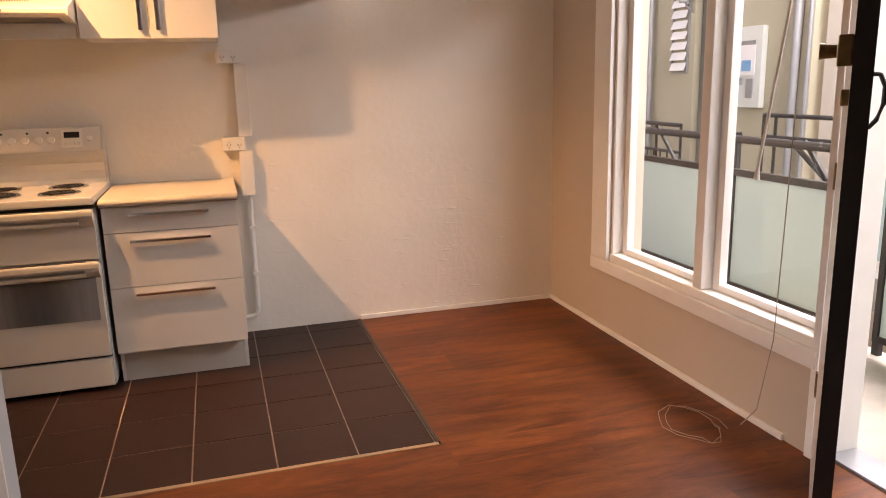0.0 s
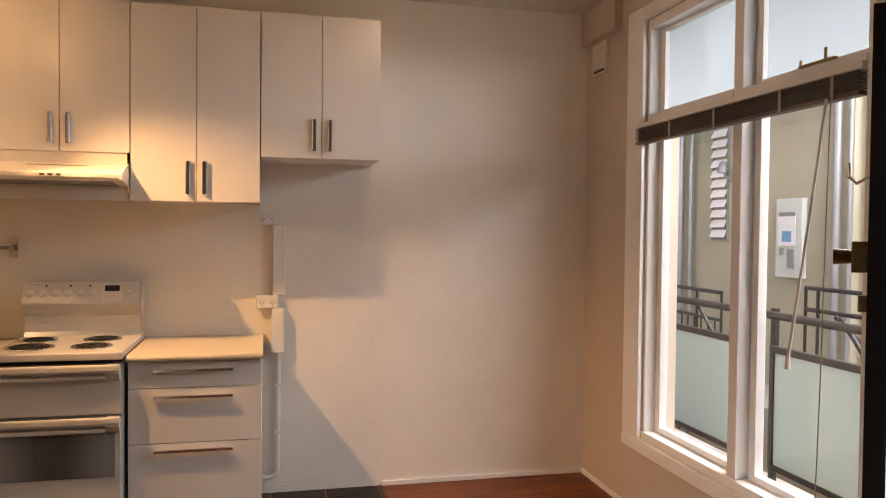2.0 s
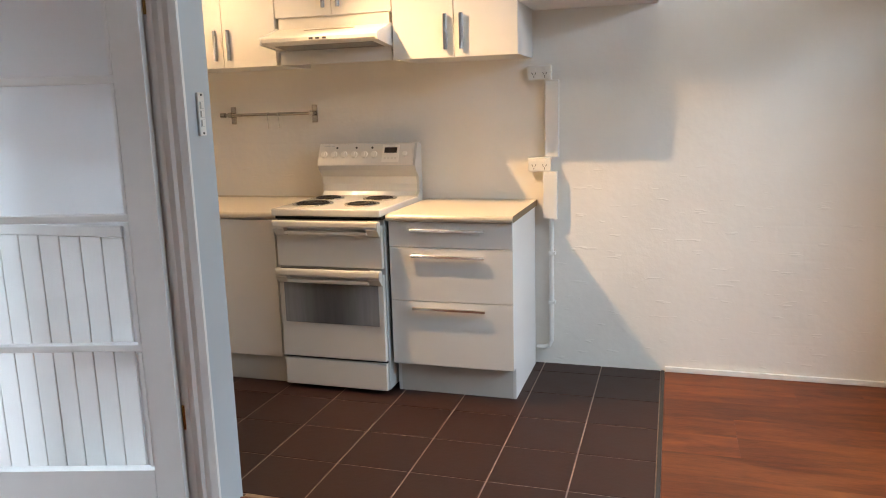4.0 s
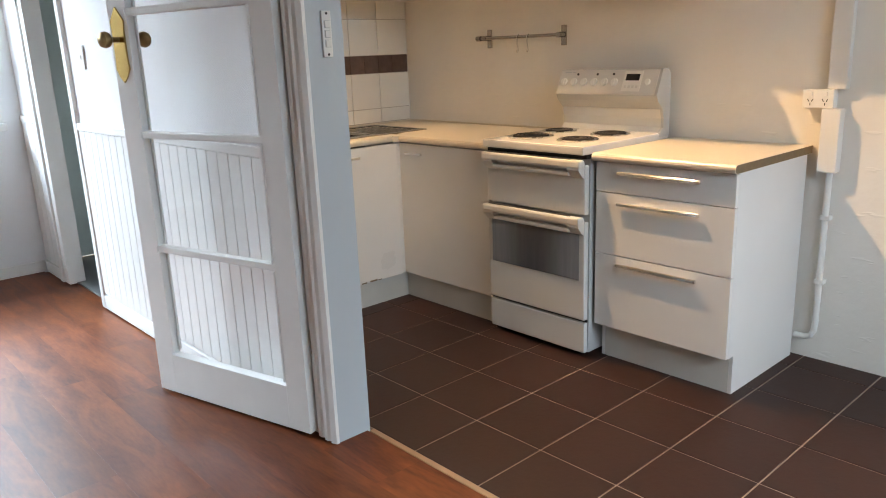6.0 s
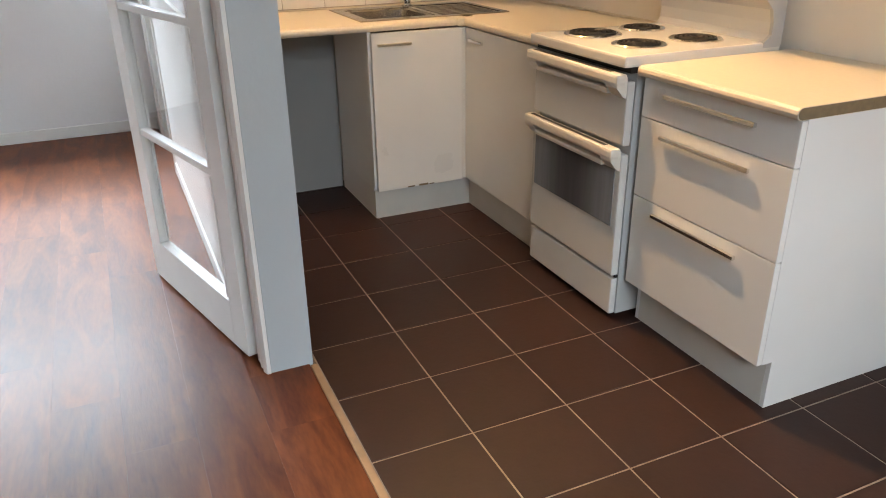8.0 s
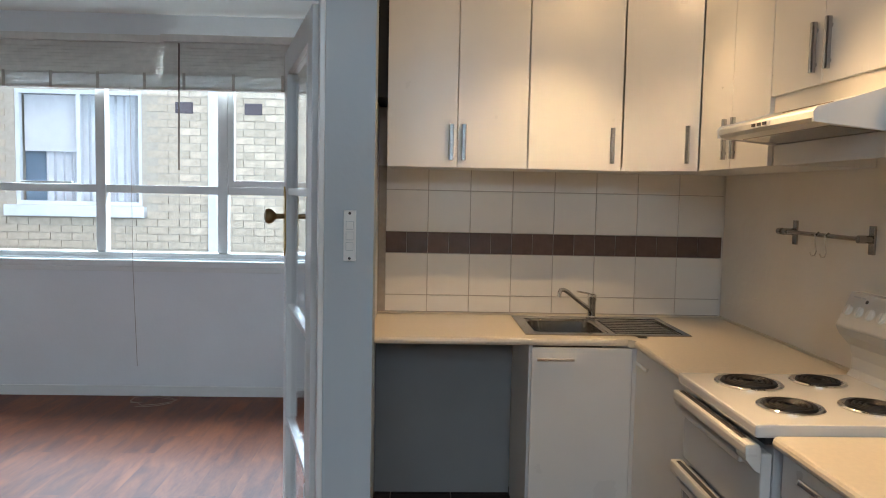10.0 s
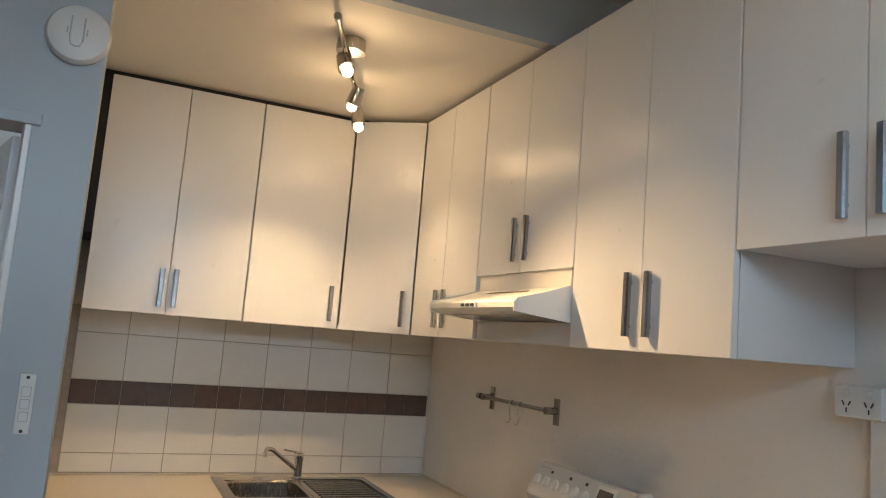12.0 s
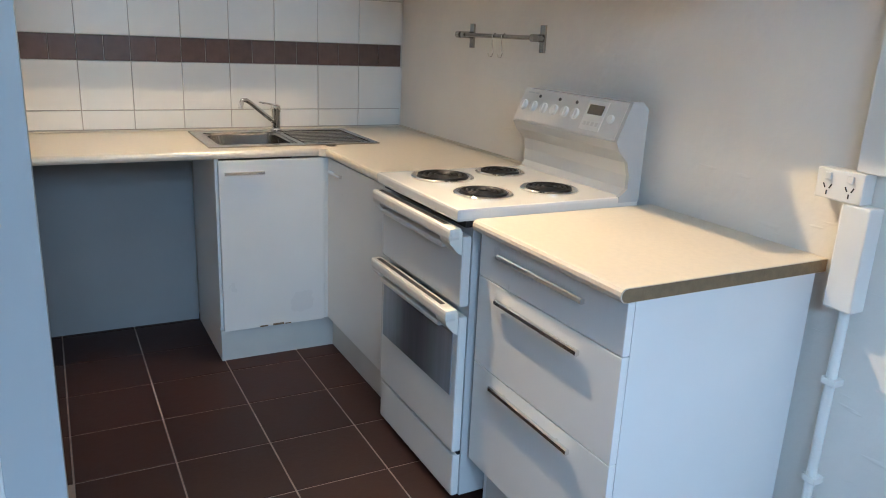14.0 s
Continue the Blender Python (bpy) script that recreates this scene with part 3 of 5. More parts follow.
# ---------- walkway outside the main window ----------
solid("ground", boxes((-60, -60, -3.4, 60, 60, -3.2)), M_CONCRETE, "grey concrete ground far below", "ground")
solid("walkway_floor", boxes((XW + 0.20, -7.0, -0.25, 5.62, 5.0, -0.012)), M_CONCRETE, "worn concrete walkway slab", "walkway")
solid("walkway_ceiling", boxes((XW + 0.20, -7.0, 2.75, 5.62, 5.0, 3.05)), M_OLIVE, "pale walkway soffit", "ceiling")
solid("far_wall", boxes((7.42, 1.09, -3.2, 7.62, 2.50, 6.0), (7.42, 2.76, -3.2, 7.62, 8.0, 6.0)), M_OLIVE, "olive rendered wall across the stairwell", "wall")
solid("far_wall_beige", boxes((7.46, -7.0, -3.2, 7.62, 0.98, 6.0)), M_BEIGE, "beige rendered wall across the stairwell", "wall")
solid("far_landing", boxes((6.75, -7.0, -0.25, 7.41, 8.0, -0.012)), M_CONCRETE, "concrete landing across the stairwell", "landing")


def balustrade():
    b = thing("balustrade", (5.5, -1.0, 0), "black steel balustrade with pale frosted glass panels", "balustrade")
    part("top_rail", tube(bm_new(), [(5.5, -6.5, 1.005), (5.5, 4.5, 1.005)], 0.024, 12), M_BLACKPAINT, b)
    for lo, hi in ((-3.92, -2.77), (-2.69, -1.57), (-1.50, -0.44), (-0.345, 0.87), (0.95, 2.1), (2.18, 3.3)):
        part("panel_frame", boxes((5.48, lo, 0.085, 5.52, lo + 0.03, 0.825), (5.48, hi - 0.03, 0.085, 5.52, hi, 0.825), (5.48, lo + 0.03, 0.085, 5.52, hi - 0.03, 0.115), (5.48, lo + 0.03, 0.785, 5.52, hi - 0.03, 0.825)), M_BLACKPAINT, b)
        part("panel", boxes((5.494, lo + 0.03, 0.115, 5.506, hi - 0.03, 0.785)), M_PANEL, b, "pale green frosted panel")
        part("post", boxes((5.545, lo - 0.055, -0.012, 5.575, lo - 0.015, 1.04)), M_BLACKPAINT, b)
    for y in (-1.0, 0.4):
        part("bracket", tube(bm_new(), [(5.5, y, 1.03), (5.62, y - 0.3, 0.55)], 0.014, 8), M_BLACKPAINT, b)


balustrade()


def far_balustrade():
    b = thing("stair_balustrade", (6.8, 1.0, 0), "black steel stair balustrade with upright bars", "balustrade")
    for z in (1.06, 0.885):
        part("rail", tube(bm_new(), [(6.8, -3.0, z), (6.8, 0.88, z)], 0.018, 8), M_BLACKPAINT, b)
    part("rail", tube(bm_new(), [(6.8, 2.03, 0.92), (6.8, 4.6, 0.94)], 0.020, 8), M_BLACKPAINT, b)
    part("rail", tube(bm_new(), [(6.8, 2.03, 0.655), (6.8, 4.6, 0.675)], 0.016, 8), M_BLACKPAINT, b)
    for y in (0.88, 0.74, 0.10, -0.9, 2.03, 2.45, 2.95, 3.45):
        part("upright", tube(bm_new(), [(6.8, y, -0.012), (6.8, y, 1.06 if y < 1 else 0.93)], 0.014, 8), M_BLACKPAINT, b)
    for i in range(9):
        part("spindle", tube(bm_new(), [(6.8, 2.13 + 0.12 * i, -0.012), (6.8, 2.13 + 0.12 * i, 0.655)], 0.008, 6), M_BLACKPAINT, b)
    part("brace", tube(bm_new(), [(6.78, 0.52, 0.86), (6.78, 0.02, 0.52)], 0.022, 8), M_BLACKPAINT, b)
    part("panel", boxes((6.79, -2.8, 0.10, 6.80, 0.08, 0.84)), M_PANEL, b, "pale frosted panel")


far_balustrade()


def meter_box():
    b = thing("service_cabinet", (7.42, 1.83, 1.09), "pale grey service cabinet with pinned notice on render", "cabinet")
    part("body", boxes((7.36, 1.64, 1.08, 7.419, 2.00, 1.83), bevel=0.006), M_BOXGREY, b)
    part("window", boxes((7.352, 1.73, 1.42, 7.3595, 1.95, 1.70)), M_GREYMETAL, b)
    part("notice", boxes((7.345, 1.71, 1.38, 7.3515, 1.95, 1.66)), M_PAPER, b, "white paper notice")
    part("printed_square", boxes((7.342, 1.76, 1.42, 7.3445, 1.89, 1.52)), M_BLUE, b, "blue printed square")
    part("latch", boxes((7.345, 1.73, 1.17, 7.3595, 1.82, 1.35), bevel=0.004), M_GREYMETAL, b)
    part("lock", boxes((7.345, 1.88, 1.29, 7.3595, 1.93, 1.36), bevel=0.004), M_GREYMETAL, b)


meter_box()


def downpipe(x, y, r, label):
    ob = part("downpipe", cyl(bm_new(), (x, y, -3.2), (x, y, 5.5), r, n=14), M_GREYMETAL, None, "", True)
    tagged(ob, label, "pipe")


downpipe(7.34, 1.19, 0.038, "grey metal downpipe on the far wall")
downpipe(7.36, 1.06, 0.020, "thin grey conduit on the far wall")
downpipe(7.30, 3.64, 0.050, "pale grey metal post on the far wall")
downpipe(7.34, 3.48, 0.030, "thin grey conduit on the far wall")


def lit_opening():
    ob = part("glazed_slot", boxes((7.50, 2.501, 0.0, 7.53, 2.759, 3.4)), M_FROST)
    tagged(ob, "tall narrow pale glazed slot in the far wall", "window")
    for y, z0, z1 in ((3.0, 1.42, 2.70), (3.98, 1.42, 2.66)):
        b = thing("louvre_window", (7.41, y, 2.0), "narrow louvre window with pale glass blades", "window", group="stairwell louvres")
        part("frame", boxes((7.395, y - 0.15, z0, 7.419, y - 0.135, z1), (7.395, y + 0.135, z0, 7.419, y + 0.15, z1), (7.395, y - 0.135, z0, 7.419, y + 0.135, z0 + 0.015)), M_GREYMETAL, b)
        for i in range(11):
            part("blade", moved(boxes((-0.003, y - 0.134, -0.045, 0.003, y + 0.134, 0.045)), Matrix.Translation((7.385, 0, z0 + 0.07 + 0.11 * i)) @ Matrix.Rotation(radians(24), 4, "Y")), M_PAPER, b)
    lamp = thing("wall_lamp", (7.40, 2.77, 2.15), "dark bracket lamp on the far wall", "lamp")
    part("arm", tube(bm_new(), [(7.42, 2.80, 2.05), (7.33, 2.80, 2.10), (7.31, 2.80, 2.16)], 0.012, 8), M_GREYMETAL, lamp)
    part("shade", lathe(bm_new(), (7.30, 2.80, 2.14), [(0.055, 0.0), (0.06, 0.03), (0.04, 0.10), (0.015, 0.13)]), M_GREYMETAL, lamp, "", True)
    sign = thing("exit_sign", (7.40, 3.62, 2.72), "green lit sign with a white arrow", "sign")
    part("body", boxes((7.36, 3.44, 2.68, 7.419, 3.74, 2.84), bevel=0.005), M_GREEN, sign)
    bm = bm_new()
    prism(bm, [(3.49, 2.76), (3.55, 2.81), (3.55, 2.775), (3.66, 2.775), (3.66, 2.745), (3.55, 2.745), (3.55, 2.71)], "X", 7.352, 7.359)
    part("arrow", bm, M_SIGNWHITE, sign)


lit_opening()

# ---------- doorway to the sunroom ----------
YJ = -1.836
def doorway_trim():
    bm = bm_new()
    # jamb board with a run of mouldings, drawn out over its height
    prof = [(XP + 0.0005, YJ - 0.002), (XP + 0.005, YJ - 0.002), (XP + 0.005, YJ - 0.014), (XP - 0.018, YJ - 0.022), (XP - 0.026, YJ - 0.012), (XP - 0.040, YJ - 0.022),
            (XP - 0.055, YJ - 0.024), (XP - 0.062, YJ - 0.012), (XP - 0.078, YJ - 0.022), (XP - 0.095, YJ - 0.024), (XP - 0.102, YJ - 0.010), (XP - 0.122, YJ - 0.012),
            (XP - 0.122, YJ - 0.001), (XP + 0.0005, YJ - 0.001)]
    prism(bm, prof, "Z", ZF, 2.05)
    solid("door_2", bm, M_TRIM, "white moulded door jamb of the wide doorway", "door frame")
    solid("trim_doorway_head", boxes((XP - 0.125, -3.41, 2.045, XP + 0.016, YJ + 0.02, 2.075), bevel=0.004), M_NIB, "head lining of the wide doorway, tinted for cool shade", "trim")
    solid("trim_doorway_far", boxes((XP - 0.125, -3.40, ZF, XP + 0.012, -3.375, 2.045), bevel=0.004), M_TRIM, "white far jamb of the wide doorway", "trim")


doorway_trim()


def french_door():
    hx, hy = XP - 0.112, -1.868
    d = thing("glazed_door", (hx, hy, 0), "white glazed timber door standing open with brass knobs", "door")
    ang = math.atan2(-0.2166, -0.80)
    m = Matrix.Translation((hx, hy, 0)) @ Matrix.Rotation(ang, 4, "Z")
    w, th, h = 0.832, 0.040, 2.035
    st, z0 = 0.100, 0.0
    def bm_at(bm):
        return moved(bm, m)
    part("stile", bm_at(boxes((0, -th / 2, z0, st, th / 2, h), bevel=0.003)), M_TRIM, d)
    part("stile", bm_at(boxes((w - st, -th / 2, z0, w, th / 2, h), bevel=0.003)), M_TRIM, d)
    part("bottom_rail", bm_at(boxes((st, -th / 2, z0, w - st, th / 2, 0.168), bevel=0.002)), M_TRIM, d)
    part("top_rail", bm_at(boxes((st, -th / 2, 1.945, w - st, th / 2, h), bevel=0.002)), M_TRIM, d)
    zs = [0.168 + i * (1.945 - 0.168) / 4 for i in range(5)]
    for z in zs[1:-1]:
        part("glazing_bar", bm_at(boxes((st, -0.016, z - 0.013, w - st, 0.016, z + 0.013), bevel=0.005)), M_TRIM, d)
    for a, b in zip(zs, zs[1:]):
        g = part("pane", bm_at(boxes((st - 0.002, -0.002, a, w - st + 0.002, 0.002, b))), M_GLASS, d)
        g.visible_shadow = False
        for s in (-1, 1):
            part("bead", bm_at(boxes((st, s * 0.018 - 0.004, a + 0.0135, st + 0.012, s * 0.018 + 0.004, b - 0.0135), (w - st - 0.012, s * 0.018 - 0.004, a + 0.0135, w - st, s * 0.018 + 0.004, b - 0.0135),
                 bevel=0.002)), M_TRIM, d)
    for s in (-1, 1):
        y = s * (th / 2 + 0.004)
        pl = bm_new()
        prism(pl, [(w - 0.095, 1.30), (w - 0.075, 1.27), (w - 0.055, 1.25), (w - 0.035, 1.27), (w - 0.018, 1.30), (w - 0.022, 1.33), (w - 0.022, 1.44), (w - 0.018, 1.47), (w - 0.055, 1.52), (w - 0.095, 1.47), (w - 0.090, 1.44), (w - 0.090, 1.33)], "Y", y - 0.003, y + 0.003)
        plate = part("knob_plate", bm_at(pl), M_BRASS, d, "shaped polished brass plate")
        prof = [(0.010, 0.0), (0.010, 0.028), (0.016, 0.034), (0.027, 0.044), (0.030, 0.056), (0.026, 0.068), (0.012, 0.074)]
        kb = lathe(bm_new(), (w - 0.055, y + s * 0.003, 1.405), [(r, s * hh) for r, hh in prof], "Y", 18)
        part("knob", bm_at(kb), M_OLDBRASS, plate, "aged brass knob", True)
    for z in (0.30, 1.70):
        part("hinge", bm_at(cyl(bm_new(), (-0.006, -th / 2 - 0.004, z), (-0.006, -th / 2 - 0.004, z + 0.09), 0.007, n=10)), M_BRASS, d)


french_door()


def switch_plate(x, y, z, n, h=0.14):
    s = thing("light_switch", (x, y, z), "white switch plate with a column of rockers", "switch")
    part("plate", boxes((x + 0.001, y - 0.017, z - h / 2, x + 0.010, y + 0.017, z + h / 2), bevel=0.002), M_PLASTIC, s)
    for i in range(n):
        zz = z + (i - (n - 1) / 2) * 0.029
        part("rocker_frame", boxes((x + 0.0102, y - 0.0105, zz - 0.0115, x + 0.0112, y + 0.0105, zz + 0.0115)), M_ENAMEL_SIDE, s)
        part("rocker", boxes((x + 0.0114, y - 0.009, zz - 0.010, x + 0.0150, y + 0.009, zz + 0.010), bevel=0.001), M_PLASTIC, s)
    for zz in (z - h / 2 + 0.008, z + h / 2 - 0.008):
        part("screw", cyl(bm_new(), (x + 0.0105, y, zz), (x + 0.012, y, zz), 0.004, n=10), M_SLOT, s)


switch_plate(XP, -1.765, 1.385, 3)


def smoke_alarm():
    a = thing("smoke_alarm", (XP, -1.765, 2.287), "round white smoke alarm high on the partition", "smoke alarm")
    part("body", lathe(bm_new(), (XP + 0.001, -1.765, 2.287), [(0.074, 0.0), (0.075, 0.012), (0.068, 0.026), (0.050, 0.032), (0.02, 0.033)], "X", 36), M_PLASTIC, a, "", True)
    part("slot", tube(bm_new(), [(XP + 0.034, -1.752, 2.325), (XP + 0.034, -1.752, 2.265), (XP + 0.034, -1.758, 2.252), (XP + 0.034, -1.768, 2.25), (XP + 0.034, -1.778, 2.254), (XP + 0.034, -1.782, 2.268), (XP + 0.034, -1.782, 2.325)], 0.0018, 6), M_ENAMEL_SIDE, a)
    for y in (-1.745, -1.789):
        part("grille", boxes((XP + 0.031, y - 0.002, 2.280, XP + 0.0345, y + 0.002, 2.296)), M_ENAMEL_SIDE, a)


smoke_alarm()

# ---------- sunroom ----------
SY0, SY1, SZ0, SZ1 = -5.0, -2.02, 1.00, 2.56
solid("wall_sunroom_window", boxes((XS - 0.16, YB, -0.1, XS, YN, SZ0), (XS - 0.16, YB, SZ1, XS, YN, 3.0), (XS - 0.16, SY1, SZ0, XS, YN, SZ1), (XS - 0.16, YB, SZ0, XS, SY0, SZ1)),
      M_SUNWALL, "white wall under the wide sunroom window", "wall")


def sunroom_window():
    w = thing("window_2", (XS, -3.5, SZ0), "wide white window of many panes", "window", kind="structure")
    xa, xb = XS - 0.11, XS - 0.05
    part("window_sill", boxes((XS - 0.10, SY0 - 0.05, SZ0 - 0.065, XS + 0.05, SY1 + 0.05, SZ0 - 0.015), bevel=0.006), M_TRIM, w)
    part("apron", boxes((XS + 0.001, SY0, SZ0 - 0.10, XS + 0.02, SY1, SZ0 - 0.0655), bevel=0.003), M_TRIM, w)
    part("window_frame", boxes((XS - 0.14, SY0 + 0.001, SZ0 - 0.014, xb + 0.03, SY1 - 0.001, SZ0 + 0.035), (xa, SY0, SZ0 + 0.035, xb, SY0 + 0.05, SZ1), (xa, SY1 - 0.05, SZ0 + 0.035, xb, SY1, SZ1), (xa, SY0 + 0.05, SZ1 - 0.05, xb, SY1 - 0.05, SZ1), bevel=0.003), M_TRIM, w)
    ys = (SY1 - 0.05, -2.985, -3.855, -4.72, SY0 + 0.05)
    for y in ys[1:-1]:
        part("mullion", boxes((xa - 0.01, y - 0.035, SZ0 + 0.036, xb + 0.01, y + 0.035, SZ1 - 0.051), bevel=0.004), M_TRIM, w)
    for hi, lo in zip(ys, ys[1:]):
        a, b = lo + (0.036 if lo > -4.9 else 0.001), hi - (0.036 if hi < -2.1 else 0.001)
        part("transom", boxes((xa, a, 1.462, xb, b, 1.520), bevel=0.003), M_TRIM, w)
        for za, zb in ((SZ0 + 0.036, 1.461), (1.521, SZ1 - 0.051)):
            if za > 1.4 and abs(hi - ys[0]) < 0.01:
                s = 0.045
                part("sash", boxes((xa + 0.02, a, za, xb + 0.012, a + s, zb), (xa + 0.02, b - s, za, xb + 0.012, b, zb), (xa + 0.02, a + s, za, xb + 0.012, b - s, za + s), bevel=0.003), M_TRIM, w)
            g = part("pane", boxes((XS - 0.082, a, za, XS - 0.077, b, zb)), M_GLASS, w)
            g.visible_shadow = False
    part("stay", boxes((xb + 0.001, -4.42, 1.521, xb + 0.020, -4.05, 1.536), bevel=0.002), M_PLASTIC, w)


sunroom_window()


def white_blind(lo, hi, drop, x):
    b = thing("wooden_blind", (x, (lo + hi) / 2, 2.5), "white wooden venetian blind drawn half up", "blind", group="sunroom blinds")
    part("head_rail", boxes((x, lo, 2.515, x + 0.055, hi, 2.565), bevel=0.003), M_BLIND_WHITE, b)
    n = 9
    for i in range(n):
        z = 2.498 - i * (2.498 - drop - 0.125) / (n - 1)
        part("slat", moved(boxes((-0.024, lo + 0.01, -0.0015, 0.024, hi - 0.01, 0.0015)), Matrix.Translation((x + 0.028, 0, z)) @ Matrix.Rotation(radians(70), 4, "Y")), M_BLIND_WHITE, b)
    for i in range(12):
        dx = 0.002 * math.sin(i * 1.9 + lo)
        z = drop + 0.021 + i * 0.0076
        part("slat", boxes((x + 0.004 + dx, lo + 0.01, z, x + 0.052 + dx, hi - 0.01, z + 0.0032)), M_BLIND_WHITE, b)
    part("bottom_rail", boxes((x + 0.004, lo + 0.01, drop, x + 0.052, hi - 0.01, drop + 0.018), bevel=0.003), M_BLIND_WHITE, b)
    m = max(2, int((hi - lo) / 0.32))
    for i in range(m):
        y = lo + 0.16 + i * (hi - lo - 0.32) / (m - 1)
        part("tape", boxes((x + 0.0555, y - 0.010, drop, x + 0.0570, y + 0.010, drop + 0.115)), M_TAPE, b)
    return b


bl = white_blind(-3.37, -2.03, 2.185, XS + 0.064)
part("tilt_wand", tube(bm_new(), [(XS + 0.128, -3.24, 2.50), (XS + 0.130, -3.245, 1.63)], 0.006, 8), M_BLIND_BROWN, bl, "dark tilt wand")
white_blind(-4.95, -3.34, 2.19, XS + 0.010)
ob = part("pull_cord", tube(bm_new(), [(XS + 0.07, -3.60, 2.2), (XS + 0.065, -3.595, 1.2), (XS + 0.07, -3.59, 0.9), (XS + 0.06, -3.57, 0.22)], 0.002, 6), M_CORD, bl)


def wainscot(x0, x1):
    w = thing("wainscot", ((x0 + x1) / 2, YN, 0.0), "white tongue and groove wainscot with cap rail", "panelling", kind="structure")
    n = int((x1 - x0) / 0.088)
    wd = (x1 - x0) / n
    for i in range(n):
        a = x0 + i * wd
        part("board", boxes((a + 0.0025, YN - 0.012, 0.076, a + wd - 0.0025, YN - 0.001, 0.985), bevel=0.0025), M_TRIM, w)
    part("cap_rail", boxes((x0, YN - 0.017, 0.986, x1, YN - 0.001, 1.025), bevel=0.005), M_TRIM, w)


wainscot(-0.50, 1.46)
wainscot(XS + 0.02, -1.305)
solid("door_3", boxes((-0.55, YN - 0.02, ZF, -0.50, YN + 0.05, 2.09), (-1.305, YN - 0.025, ZF, -1.254, YN + 0.07, 2.09), (-1.246, YN - 0.012, ZF, -1.18, YN + 0.09, 2.09), (-1.18, YN - 0.02, 2.03, -0.55, YN + 0.05, 2.09), bevel=0.004), M_TRIM, "white frame of the bathroom doorway", "door frame")


# black strip set in the jamb's gap to paint its shade
solid("trim_door_gap_shade", boxes((-1.2538, YN - 0.002, ZF, -1.2462, YN + 0.06, 2.08)), M_BLACK, "black strip painting the gap's shade beside the bathroom jamb", "trim")


def sunroom_switch():
    s = thing("light_switch", (-0.28, YN, 1.35), "white single switch above the wainscot", "switch")
    part("plate", boxes((-0.325, YN - 0.010, 1.30, -0.245, YN - 0.001, 1.415), bevel=0.003), M_PLASTIC, s)
    part("rocker", boxes((-0.293, YN - 0.014, 1.345, -0.277, YN - 0.0105, 1.37), bevel=0.001), M_PLASTIC, s)


sunroom_switch()

# bathroom glimpsed through its doorway
solid("floor_bathroom", boxes((XS - 0.16, YN + 0.041, -0.10, -0.16, 0.4, ZF)), M_BATHTILE, "grey tiled bathroom floor", "floor")
solid("wall_bathroom", boxes((XS - 0.16, 0.4, 0.0, -0.16, 0.5, 2.7), (XS - 0.26, YN + 0.041, 0.0, XS - 0.16, 0.5, 2.7)), M_BATHWALL, "pale green bathroom walls", "wall")
solid("ceiling_bathroom", boxes((XS - 0.16, YN + 0.041, 2.6, -0.16, 0.5, 2.7)), M_CEIL, "white bathroom ceiling", "ceiling")


def toilet():
    t = thing("toilet", (-0.62, -0.9, 0.0), "white ceramic toilet with a raised cistern", "toilet")
    part("cistern", boxes((-0.85, -1.05, 0.88, -0.42, -0.85, 1.24), bevel=0.03), M_CERAMIC, t)
    bm = lathe(bm_new(), (-0.62, -1.12, 0.0), [(0.12, ZF), (0.13, 0.10), (0.11, 0.22), (0.17, 0.36), (0.20, 0.41)], n=20)
    part("bowl", bm, M_CERAMIC, t, "", True)
    part("seat", lathe(bm_new(), (-0.62, -1.12, 0.0), [(0.20, 0.411), (0.205, 0.43), (0.12, 0.44)], n=20), M_PLASTIC, t, "", True)
    part("pipe", cyl(bm_new(), (-0.62, -0.93, 0.42), (-0.62, -0.93, 0.88), 0.025), M_PLASTIC, t)


toilet()

